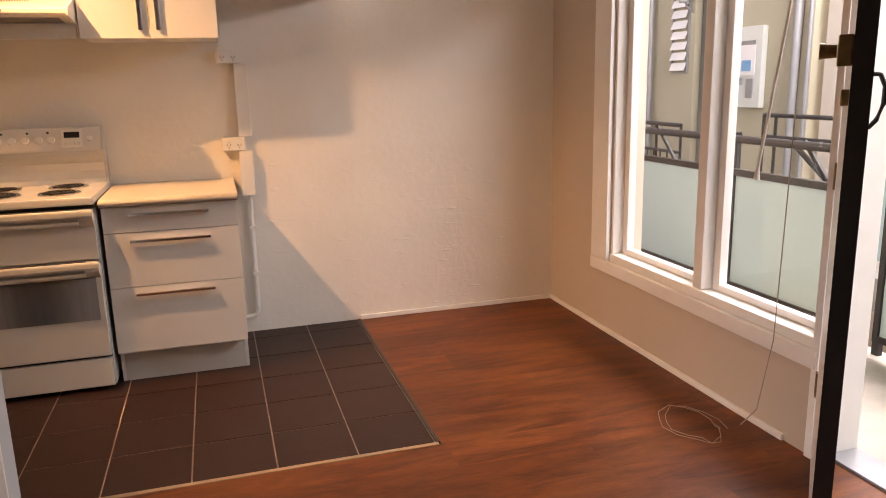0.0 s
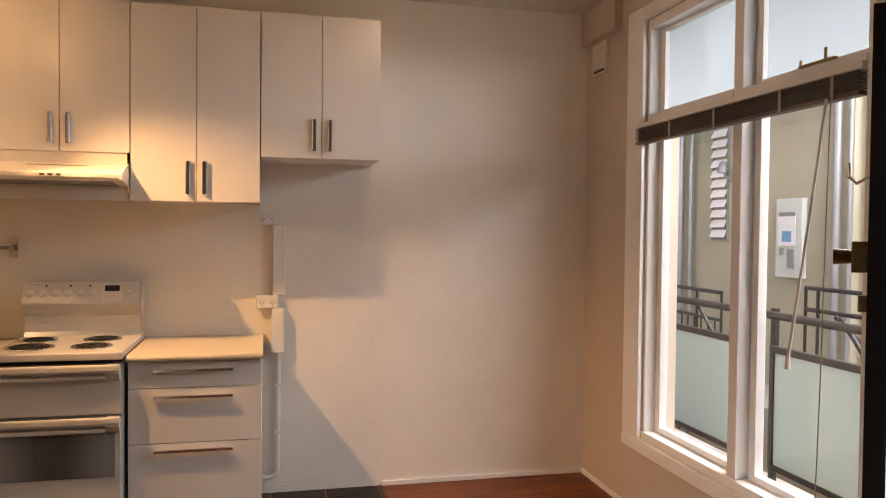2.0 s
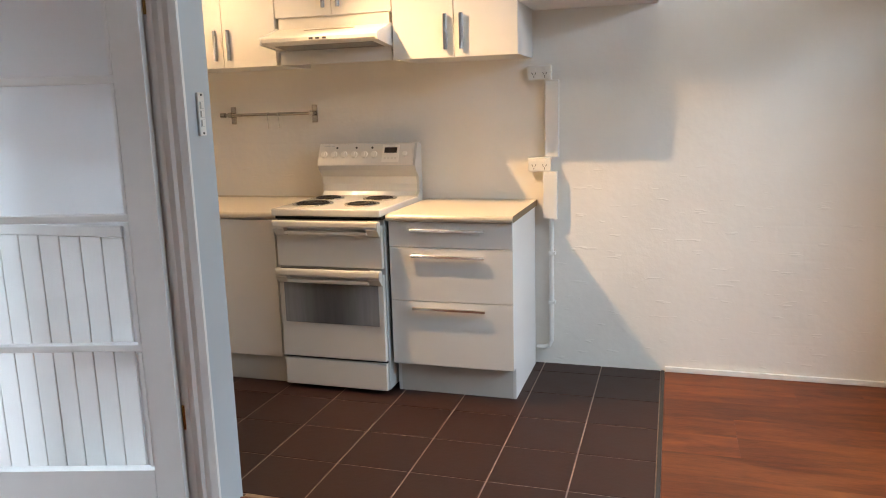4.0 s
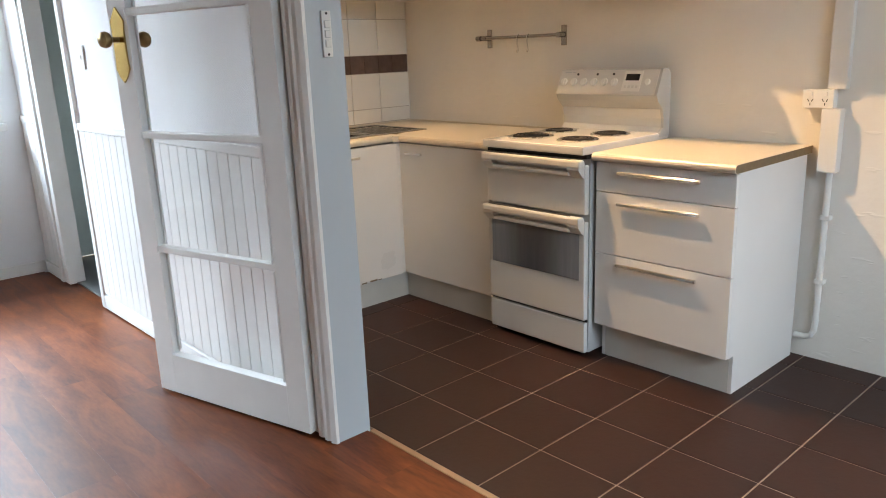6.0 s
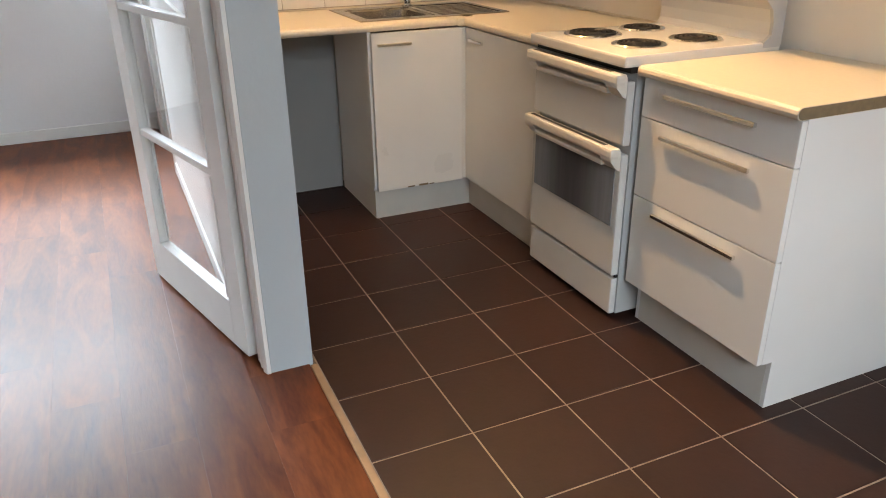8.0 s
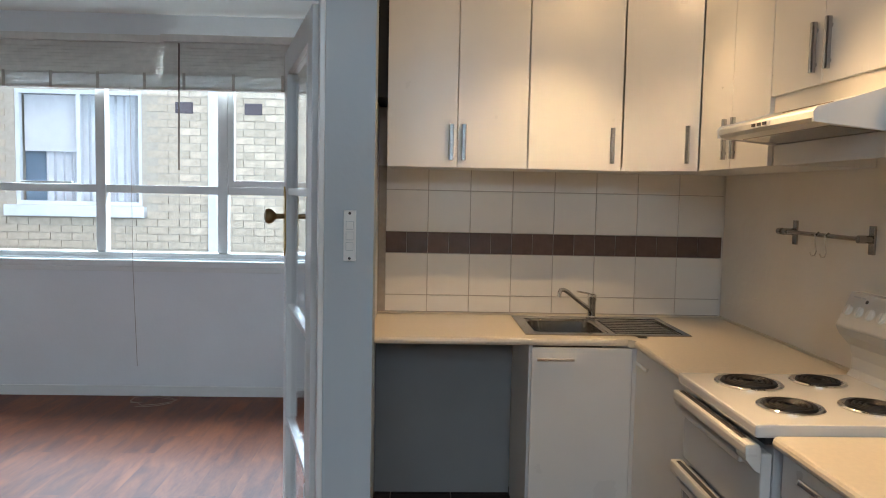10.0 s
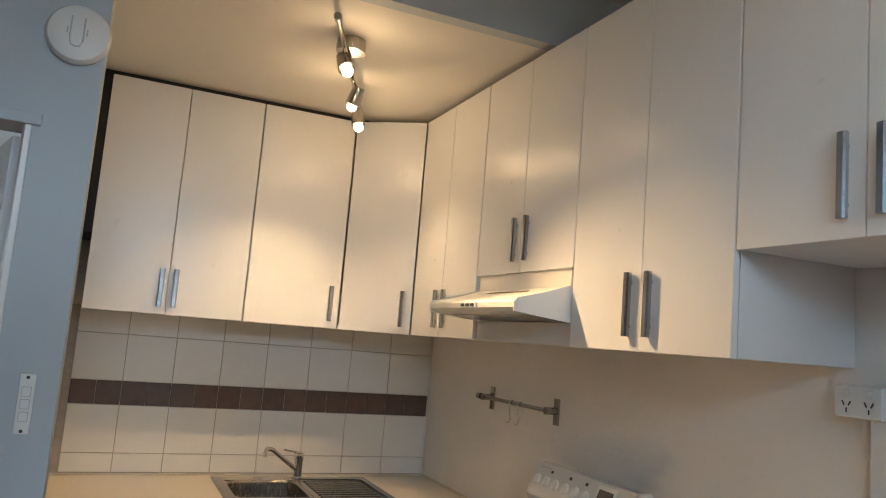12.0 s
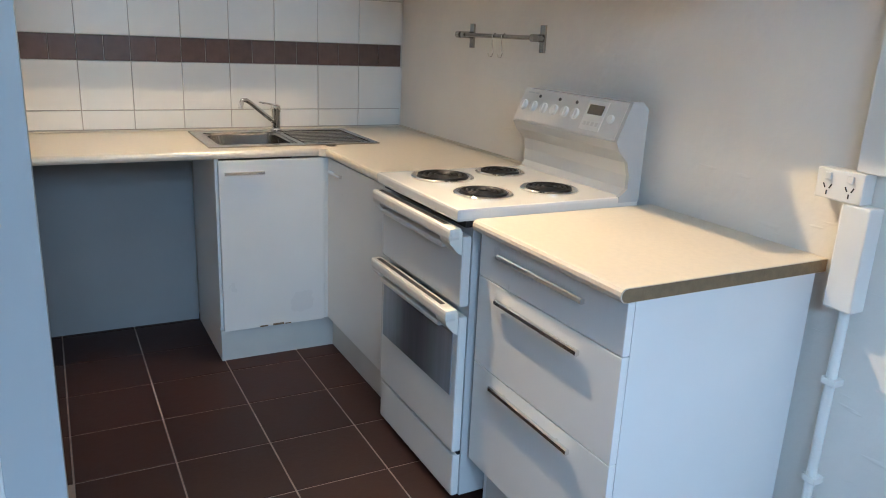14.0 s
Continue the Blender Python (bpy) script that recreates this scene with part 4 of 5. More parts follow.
# ---------- brick building outside the sunroom ----------
def brick_house():
    b = thing("apartment_building", (-5.0, -3.5, -3.2), "pale cream brick apartment building opposite", "building")
    wx0, wx1, wz0, wz1 = -6.20, -4.76, 1.28, 2.60
    part("wall", boxes((-5.25, -11.0, -3.2, -5.012, wx0, 6.0), (-5.25, wx1, -3.2, -5.012, 4.0, 6.0), (-5.25, wx0, -3.2, -5.012, wx1, wz0), (-5.25, wx0, wz1, -5.012, wx1, 6.0)), M_MORTAR, b)
    win = part("window", boxes((-5.10, wx0, wz0, -5.03, wx0 + 0.045, wz1), (-5.10, wx1 - 0.045, wz0, -5.03, wx1, wz1), (-5.10, wx0 + 0.045, wz0, -5.03, wx1 - 0.045, wz0 + 0.045), (-5.10, wx0 + 0.045, wz1 - 0.045, -5.03, wx1 - 0.045, wz1), (-5.10, -5.51, wz0 + 0.045, -5.03, -5.465, wz1 - 0.045)), M_FRAMEBLUE, b)
    part("sill", boxes((-5.06, wx0 - 0.1, wz0 - 0.13, -4.93, wx1 + 0.05, wz0 - 0.002), bevel=0.008), M_FRAMEBLUE, win, "pale concrete sill")
    g = part("pane", boxes((-5.075, wx0 + 0.045, wz0 + 0.045, -5.07, wx1 - 0.045, wz1 - 0.045)), M_GLASS, win)
    g.visible_shadow = False
    bm = bm_new()
    vs = []
    n = 60
    for i in range(n + 1):
        y = -5.93 + (wx1 - 0.06 + 5.93) * i / n
        x = -5.19 + 0.025 * math.sin(i * 1.15)
        vs.append((bm.verts.new((x, y, wz0 + 0.03)), bm.verts.new((x, y, wz1))))
    for a, c in zip(vs, vs[1:]):
        bm.faces.new((a[0], c[0], c[1], a[1]))
    part("curtain", bm, M_CURTAIN, win, "pale hanging curtain", True)
    part("room_backing", boxes((-5.30, wx0 - 0.05, wz0 - 0.05, -5.255, wx1 + 0.05, wz1 + 0.05)), M_ROOMDARK, win)
    part("roller_blind", boxes((-5.150, wx0 + 0.05, wz0 + 0.62, -5.140, -5.52, wz1 - 0.05)), M_CURTAIN, win, "pale half-drawn roller blind")
    part("downpipe", boxes((-5.011, -3.99, -3.2, -4.95, -3.87, 6.0), bevel=0.01), M_CURTAIN, b, "pale downpipe")
    for y in (-4.27, -3.48):
        part("air_brick", boxes((-5.011, y - 0.10, 2.36, -4.990, y + 0.10, 2.49)), M_VENT, b, "dark air brick")
    return b, (wx0, wx1, wz0, wz1)


HOUSE, HOLE = brick_house()

# ---------- kitchen: worktops ----------
ZT, TH = 0.895, 0.034
YF = -0.64        # worktop's front on the stove wall
XF = 0.635        # worktop's front on the sink wall


def rounded_front(depth_back, front, zb, zt, r=0.015, n=6):
    """Profile of a postformed worktop edge, from its back to its rolled front."""
    s = 1 if front > depth_back else -1
    pts = [(depth_back, zb)]
    c = front - s * r
    for i in range(n + 1):
        a = -math.pi / 2 + math.pi * i / n
        pts.append((c + s * r * math.cos(a), (zb + zt) / 2 + (zt - zb) / 2 * math.sin(a)))
    pts.append((depth_back, zt))
    return pts


def worktops():
    w = thing("corner_worktop", (0.3, -0.9, ZT), "cream laminate corner worktop with rolled front edge", "worktop")
    zb = ZT - TH
    bm = bm_new()
    prism(bm, rounded_front(0.56, XF, zb, ZT), "Y", YK + 0.002, -0.605)
    part("front_edge", bm, M_TOP, w)
    for y0, y1, x1 in ((YK + 0.002, -1.085, 0.5599), (-1.085, -0.365, 0.085), (-0.365, -0.002, 0.5599)):
        part("slab", boxes((0.010, y0, zb, x1, y1, ZT)), M_TOP, w)
    bm = bm_new()
    prism(bm, rounded_front(-0.56, YF, zb, ZT), "X", 0.605, 1.322)
    part("front_edge", bm, M_TOP, w)
    part("slab", boxes((0.5601, -0.5599, zb, 1.322, -0.002, ZT)), M_TOP, w)
    part("corner_fillet", prism(bm_new(), [(0.600, -0.600), (0.600, -0.660), (0.637, -0.660), (0.660, -0.637), (0.660, -0.600)], "Z", zb + 0.001, ZT - 0.0005), M_TOP, w)
    part("edge_strip", boxes((0.012, -0.012, ZT + 0.0005, 1.32, -0.002, ZT + 0.010), (0.011, YK + 0.003, ZT + 0.0005, 0.018, -0.013, ZT + 0.008), bevel=0.002), M_TOP, w, "pale sealant bead")
    v = thing("worktop", (2.22, -0.3, ZT), "cream laminate worktop with raw chipboard end", "worktop")
    bm = bm_new()
    prism(bm, rounded_front(-0.002, -0.648, zb, ZT), "X", 1.918, 2.533)
    part("slab", bm, M_TOP, v)
    bm = bm_new()
    prism(bm, rounded_front(-0.003, -0.645, zb + 0.002, ZT - 0.002), "X", 2.5332, 2.5345)
    part("end", bm, M_CHIP, v, "raw brown chipboard end")


worktops()


def sink():
    s = thing("kitchen_sink", (0.30, -0.72, ZT), "stainless steel sink with drainer let into the worktop", "sink")
    x0, x1, y0, y1 = 0.075, 0.565, -1.095, -0.355
    z = ZT + 0.006
    by0, by1, bx0, bx1 = -1.045, -0.715, 0.155, 0.515
    bm = boxes((x0, y0, ZT + 0.001, x1, by0, z), (x0, by1, ZT + 0.001, x1, -0.69, z), (x0, by0, ZT + 0.001, bx0, by1, z), (bx1, by0, ZT + 0.001, x1, by1, z),
               (x0, -0.69, ZT + 0.001, 0.125, y1, z), (0.535, -0.69, ZT + 0.001, x1, y1, z), (0.125, -0.385, ZT + 0.001, 0.535, y1, z))
    part("rim", bm, M_BRUSHED, s)
    zb = ZT - 0.155
    bm = bm_new()
    rings = []
    for inset, zz in ((0.0, z - 0.001), (0.008, z - 0.010), (0.014, zb + 0.03), (0.045, zb)):
        loop = []
        for cx, cy, sx, sy in ((bx0, by0, 1, 1), (bx1, by0, -1, 1), (bx1, by1, -1, -1), (bx0, by1, 1, -1)):
            r = 0.05
            ccx, ccy = cx + sx * (inset + r), cy + sy * (inset + r)
            a0 = {(1, 1): math.pi, (-1, 1): 1.5 * math.pi, (-1, -1): 0.0, (1, -1): 0.5 * math.pi}[(sx, sy)]
            for k in range(5):
                a = a0 + k * math.pi / 8
                loop.append(bm.verts.new((ccx + r * math.cos(a), ccy + r * math.sin(a), zz)))
        rings.append(loop)
    for ra, rb in zip(rings, rings[1:]):
        for i in range(len(ra)):
            bm.faces.new((ra[i], ra[(i + 1) % len(ra)], rb[(i + 1) % len(ra)], rb[i]))
    bm.faces.new(rings[-1])
    part("bowl", bm, M_BRUSHED, s, "deep steel bowl", True)
    part("bowl_corner_lip", ring(bm_new(), (0.335, -0.88, zb + 0.004), 0.04, 0.006, 20, 6), M_CHROME, s, "chrome waste ring")
    drain = part("drainer", boxes((0.125, -0.69, ZT - 0.008, 0.535, -0.385, ZT - 0.003)), M_BRUSHED, s, "ridged steel drainer")
    for i in range(9):
        xx = 0.15 + i * 0.045
        part("ridge", boxes((xx, -0.675, ZT - 0.003, xx + 0.016, -0.40, ZT + 0.003), bevel=0.0025), M_BRUSHED, drain)
    t = thing("mixer_tap", (0.115, -0.70, ZT + 0.006), "chrome lever mixer tap with a long angled spout", "tap")
    tz = z + 0.001
    part("body", lathe(bm_new(), (0.118, -0.70, tz), [(0.026, 0.0), (0.026, 0.006), (0.021, 0.012), (0.021, 0.085), (0.024, 0.090), (0.022, 0.118), (0.012, 0.124)]), M_CHROME, t, "", True)
    part("lever", moved(boxes((-0.006, -0.075, -0.004, 0.006, 0.0, 0.004), bevel=0.003), Matrix.Translation((0.118, -0.705, tz + 0.120)) @ Matrix.Rotation(radians(-10), 4, "X")), M_CHROME, t)
    part("spout", tube(bm_new(), [(0.125, -0.715, tz + 0.045), (0.165, -0.77, tz + 0.085), (0.215, -0.845, tz + 0.142), (0.228, -0.865, tz + 0.152), (0.236, -0.880, tz + 0.152), (0.242, -0.888, tz + 0.140), (0.243, -0.890, tz + 0.118)], 0.0105, 12), M_CHROME, t, "", True)


sink()


def bar_handle(parent, a, b, out, r=0.0055, back=0.03, label="brushed chrome bar handle", look_=None):
    """A round bar from a to b, standing off along out on two short feet."""
    a, b, out = Vector(a), Vector(b), Vector(out)
    bm = bm_new()
    d = (b - a)
    side = d.normalized().cross(out)
    vs = [bm.verts.new(p + out * (back + u * r * 0.75) + side * (v * r)) for p in (a, b) for u, v in ((-1, -0.7), (-1, 0.7), (0.5, 1), (1, 0.6), (1, -0.6), (0.5, -1))]
    bm.faces.new(vs[:6])
    bm.faces.new(vs[6:][::-1])
    for k in range(6):
        bm.faces.new((vs[k], vs[(k + 1) % 6], vs[6 + (k + 1) % 6], vs[6 + k]))
    for f in (0.16, 0.84):
        p = a + d * f
        cyl(bm, p + out * 0.0005, p + out * back, r * 0.6, n=10)
    return part("handle", bm, look_ or M_CHROME, parent, label, True)


def base_sink_cabinet():
    c = thing("sink_cabinet", (0.35, -0.88, 0), "white one-door cabinet under the sink with chipped door", "cabinet")
    part("side_panel", boxes((0.10, -1.086, 0.14, 0.615, -1.070, 0.86)), M_CABSIDE, c)
    part("bottom", boxes((0.10, -1.069, 0.14, 0.612, -0.640, 0.156)), M_CABSIDE, c)
    part("side_panel", boxes((0.10, -0.639, 0.14, 0.612, -0.625, 0.86)), M_CABSIDE, c)
    door = part("door", boxes((0.618, -1.076, 0.130, 0.640, -0.640, 0.855), bevel=0.002), M_CAB, c)
    bar_handle(door, (0.640, -1.055, 0.805), (0.640, -0.895, 0.805), (1, 0, 0), 0.007, 0.013)
    part("plinth", boxes((0.600, -1.086, ZF, 0.616, -0.576, 0.127)), M_PLINTH, c, "pale grey plinth")
    part("side_plinth", boxes((0.10, -1.086, ZF, 0.599, -1.071, 0.1395)), M_CABSIDE, c)
    bm = bm_new()
    for y, s in ((-0.905, 0.022), (-0.84, 0.03), (-0.80, 0.016)):
        box(bm, 0.6402, y - s, 0.1305, 0.6408, y + s * 0.6, 0.1305 + s * 0.30)
    part("chip_damage", bm, M_CHIP, door, "brown chipped laminate patches")


base_sink_cabinet()
# recess lining, its shade put into the colour
solid("panel_under_worktop", boxes((0.001, YK + 0.001, ZF, 0.085, -1.087, 0.858)), M_LINING, "lining under the worktop, darkened for the recess's shade", "panel")


def base_corner_cabinet():
    c = thing("corner_cabinet", (0.97, -0.35, 0), "white corner base cabinet beside the stove", "cabinet")
    part("bottom", boxes((0.66, -0.60, 0.14, 1.315, -0.02, 0.155)), M_CABSIDE, c)
    part("side_panel", boxes((1.300, -0.60, 0.156, 1.315, -0.02, 0.86)), M_CABSIDE, c)
    part("side_panel", boxes((0.66, -0.60, 0.156, 0.674, -0.04, 0.86)), M_CABSIDE, c)
    door = part("door", boxes((0.640, -0.622, 0.135, 1.305, -0.604, 0.855), bevel=0.002), M_CAB, c)
    bar_handle(door, (0.70, -0.622, 0.805), (0.83, -0.622, 0.805), (0, -1, 0), 0.007, 0.013)
    part("corner_post", boxes((0.622, -0.638, 0.135, 0.6385, -0.605, 0.855)), M_CAB, c)
    part("plinth", boxes((0.617, -0.590, ZF, 1.318, -0.575, 0.127)), M_PLINTH, c, "pale grey plinth")


base_corner_cabinet()


def drawer_unit():
    c = thing("drawer_cabinet", (2.22, -0.3, 0), "white three-drawer cabinet with long bar handles", "cabinet")
    part("side_panel", boxes((2.511, -0.598, 0.148, 2.527, -0.03, 0.86), (2.511, -0.56, ZF, 2.527, -0.03, 0.148)), M_CABSIDE, c)
    part("side_panel", boxes((1.924, -0.598, 0.148, 1.940, -0.03, 0.86), (1.924, -0.56, ZF, 1.940, -0.03, 0.148)), M_CABSIDE, c)
    part("bottom", boxes((1.941, -0.598, 0.14, 2.510, -0.03, 0.156)), M_CABSIDE, c)
    part("plinth", boxes((1.941, -0.560, ZF, 2.510, -0.545, 0.139)), M_PLINTH, c, "pale grey plinth")
    for a, b, hz in ((0.736, 0.857, 0.818), (0.473, 0.733, 0.692), (0.150, 0.470, 0.435)):
        d = part("drawer_front", boxes((1.923, -0.620, a, 2.528, -0.600, b), bevel=0.002), M_CAB, c)
        bar_handle(d, (2.035, -0.620, hz), (2.395, -0.620, hz), (0, -1, 0), 0.0080, 0.0125)


drawer_unit()


def stove():
    s = thing("electric_stove", (1.62, -0.34, 0), "white freestanding electric stove with four coil plates", "stove")
    x0, x1 = 1.337, 1.905
    yf, yb = -0.640, -0.050
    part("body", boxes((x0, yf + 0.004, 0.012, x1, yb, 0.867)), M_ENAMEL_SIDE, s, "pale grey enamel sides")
    for x in (x0 + 0.05, x1 - 0.05):
        for y in (yf + 0.06, yb - 0.06):
            part("foot", cyl(bm_new(), (x, y, ZF), (x, y, 0.013), 0.018, n=12), M_BLACK, s)
    part("storage_drawer", boxes((x0 + 0.004, yf - 0.022, 0.012, x1 - 0.004, yf + 0.003, 0.152), bevel=0.006), M_ENAMEL, s)
    part("shadow_gap", boxes((x0 + 0.004, yf - 0.006, 0.153, x1 - 0.004, yf + 0.003, 0.163)), M_BLACK, s)
    oven = part("oven_door", boxes((x0 + 0.004, yf - 0.026, 0.164, x1 - 0.004, yf + 0.003, 0.602), bevel=0.006), M_ENAMEL, s)
    part("oven_glass", boxes((x0 + 0.03, yf - 0.0295, 0.345, x1 - 0.03, yf - 0.0265, 0.548), bevel=0.001), M_DARKGLASS, oven, "dark grey oven window")
    grill = part("grill_door", boxes((x0 + 0.004, yf - 0.026, 0.632, x1 - 0.004, yf + 0.003, 0.842), bevel=0.006), M_ENAMEL, s)
    for d, z in ((oven, 0.603), (grill, 0.843)):
        bm = bm_new()
        box(bm, x0 + 0.004, yf - 0.070, z - 0.012, x1 - 0.004, yf - 0.028, z + 0.024, bevel=0.010)
        for i in (0, 1):
            xa = x0 + 0.007 if i == 0 else x1 - 0.067
            prism(bm, [(yf - 0.0265, z + 0.012), (yf - 0.066, z + 0.010), (yf - 0.066, z - 0.018), (yf - 0.04, z - 0.048), (yf - 0.0265, z - 0.055)], "X", xa, xa + 0.06)
        part("handle", bm, M_HANDLE_CREAM, d, "wide cream handle")
        part("handle_lip", boxes((x0 + 0.066, yf - 0.060, z - 0.046, x1 - 0.066, yf - 0.030, z - 0.028), bevel=0.006), M_HANDLE_CREAM, d)
        part("vent_slot", boxes((x0 + 0.03, yf - 0.057, z + 0.0245, x1 - 0.06, yf - 0.042, z + 0.0252)), M_SLOT, d)
    hob = part("hob", boxes((x0 - 0.004, -0.690, 0.886, x1 + 0.003, yb, 0.922), bevel=0.008), M_ENAMEL, s, "glossy white hob")
    part("under_hob_gap", boxes((x0 + 0.002, yf - 0.02, 0.868, x1 - 0.002, yb, 0.8855)), M_BLACK, s)
    zt = 0.9225
    for x, y, r in ((1.478, -0.515, 0.088), (1.450, -0.275, 0.070), (1.745, -0.515, 0.075), (1.745, -0.275, 0.075)):
        pl = bm_new()
        lathe(pl, (x, y, zt), [(r + 0.017, 0.0), (r + 0.017, 0.004), (r + 0.012, 0.008), (r + 0.004, 0.007), (r - 0.001, 0.001)], n=36)
        plate = part("drip_ring", pl, M_CHROME, hob, "bright chrome drip ring", True)
        part("drip_pan", cyl(bm_new(), (x, y, zt + 0.0003), (x, y, zt + 0.0012), r - 0.002, n=32), M_BLACK, plate, "dark drip pan")
        bm = bm_new()
        for k in range(4):
            ring(bm, (x, y, zt + 0.0065), r * (0.27 + 0.205 * k), r * 0.072, 32, 7)
        box(bm, x - 0.005, y - r * 0.9, zt + 0.0015, x + 0.005, y + r * 0.9, zt + 0.005)
        part("coil", bm, M_COIL, plate, "black coil element", True)
    # upstand with the tilted control panel
    side = [(yb, 0.9225), (yb, 1.185), (-0.075, 1.205), (-0.112, 1.205), (-0.160, 1.094), (-0.146, 1.066), (-0.110, 1.030), (-0.098, 0.985), (-0.098, 0.945), (-0.115, 0.9225)]
    guard = part("backguard", prism(bm_new(), side, "X", x0, x1 - 0.010), M_ENAMEL, s)
    # thin grey strip over the cove paints the shade below the control panel
    cove = [(-0.1604, 1.0925), (-0.1464, 1.0655), (-0.1104, 1.0295), (-0.1120, 1.0270), (-0.1485, 1.0635), (-0.1625, 1.0915)]
    part("cove", prism(bm_new(), cove, "X", x0 + 0.002, x1 - 0.0105), M_ENAMEL_SIDE, guard, "recess under the control panel, greyed for its shade")
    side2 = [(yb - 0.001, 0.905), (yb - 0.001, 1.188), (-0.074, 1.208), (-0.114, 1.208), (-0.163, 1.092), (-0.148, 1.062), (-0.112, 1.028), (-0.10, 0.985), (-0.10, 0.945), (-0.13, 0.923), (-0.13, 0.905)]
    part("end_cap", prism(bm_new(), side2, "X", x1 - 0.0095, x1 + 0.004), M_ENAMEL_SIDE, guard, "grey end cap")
    def on_panel(u, v, d):
        """u along x, v from 0 to 1 up the panel's slope, d off its face."""
        a, b = Vector((0, -0.160, 1.094)), Vector((0, -0.112, 1.205))
        nrm = Vector((0, -(b - a).z, (b - a).y)).normalized()
        p = a + (b - a) * v + nrm * d
        return Vector((u, p.y, p.z))
    def slab(u0, u1, v0, v1, d0, d1, bm):
        vs = [bm.verts.new(on_panel(u, v, d)) for d in (d0, d1) for u, v in ((u0, v0), (u1, v0), (u1, v1), (u0, v1))]
        for f in ((0, 1, 2, 3), (4, 5, 6, 7), (0, 1, 5, 4), (1, 2, 6, 5), (2, 3, 7, 6), (3, 0, 4, 7)):
            bm.faces.new([vs[i] for i in f])
        return bm
    panel = part("control_panel", slab(x0 + 0.004, x1 - 0.012, 0.03, 0.97, 0.0005, 0.003, bm_new()), M_PANELGREY, guard, "pale grey control panel")
    for i, u in enumerate((1.372, 1.432, 1.492, 1.552, 1.612, 1.668)):
        bm = bm_new()
        cyl(bm, on_panel(u, 0.48, 0.003), on_panel(u, 0.48, 0.011), 0.019, 0.017, 20)
        slab(u - 0.004, u + 0.004, 0.36, 0.60, 0.0105, 0.014, bm)
        part("knob", bm, M_PLASTIC, panel, "", True)
    for u in (1.447, 1.562, 1.655):
        part("indicator", cyl(bm_new(), on_panel(u, 0.80, 0.003), on_panel(u, 0.80, 0.006), 0.006, n=10), M_SLOT, panel)
    clock = part("clock", slab(1.716, 1.812, 0.12, 0.92, 0.003, 0.006, bm_new()), M_PLASTIC, panel, "white clock panel")
    part("display", slab(1.728, 1.800, 0.54, 0.80, 0.006, 0.007, bm_new()), M_LCD, clock, "dark display")
    for u in (1.735, 1.755, 1.775, 1.795):
        part("button", slab(u - 0.006, u + 0.006, 0.24, 0.34, 0.006, 0.008, bm_new()), M_PANELGREY, clock)
    part("knob", cyl(bm_new(), on_panel(1.846, 0.5, 0.003), on_panel(1.846, 0.5, 0.012), 0.014, 0.012, 16), M_PLASTIC, panel, "", True)
    for k, (u0, u1) in enumerate(((1.365, 1.405), (1.41, 1.43))):
        part("marking", slab(u0, u1, 0.86, 0.90, 0.003, 0.0035, bm_new()), M_ENAMEL_SIDE, panel)


stove()

# ---------- wall cabinets ----------
ZU0, ZU1 = 1.625, 2.596
YU = -0.385


def wall_cabinet(x0, x1, z0, z1, label, handles, hz=0.155):
    """Two-door cabinet on the stove wall; handles beside the meeting stiles."""
    c = thing("wall_cabinet", ((x0 + x1) / 2, -0.2, z0), label, "cabinet", group="wall cabinets")
    t = 0.016
    for nm, b in (("side_panel", (x0 + 0.001, YU + 0.020, z0, x0 + t, -0.001, z1)), ("side_panel", (x1 - t, YU + 0.020, z0, x1 - 0.001, -0.001, z1)), ("bottom", (x0 + t, YU + 0.020, z0, x1 - t, -0.001, z0 + t)),
                  ("top", (x0 + t, YU + 0.020, z1 - t, x1 - t, -0.001, z1)), ("back", (x0 + t, -0.010, z0 + t, x1 - t, -0.001, z1 - t))):
        part(nm, boxes(b), M_CABSIDE, c)
    mid = (x0 + x1) / 2
    for a, b, hx in ((x0 + 0.001, mid - 0.0015, mid - 0.040), (mid + 0.0015, x1 - 0.001, mid + 0.040)):
        d = part("door", boxes((a, YU, z0 - 0.002, b, YU + 0.018, z1), bevel=0.002), M_CAB, c)
        if handles:
            bar_handle(d, (hx, YU, z0 + 0.035), (hx, YU, z0 + 0.035 + hz), (0, -1, 0), 0.0105, 0.0125, look_=M_HANDLE)
    return c


wall_cabinet(0.632, 1.252, ZU0, ZU1, "tall white two-door wall cabinet beside the rangehood", True)
wall_cabinet(1.256, 1.890, 1.858, ZU1, "short white two-door wall cabinet above the rangehood", True, 0.15)
wall_cabinet(1.893, 2.514, ZU0, ZU1, "tall white two-door wall cabinet over the drawers", True, 0.165)
wall_cabinet(2.518, 3.132, 1.860, ZU1, "short white two-door wall cabinet at the run's end", True, 0.165)


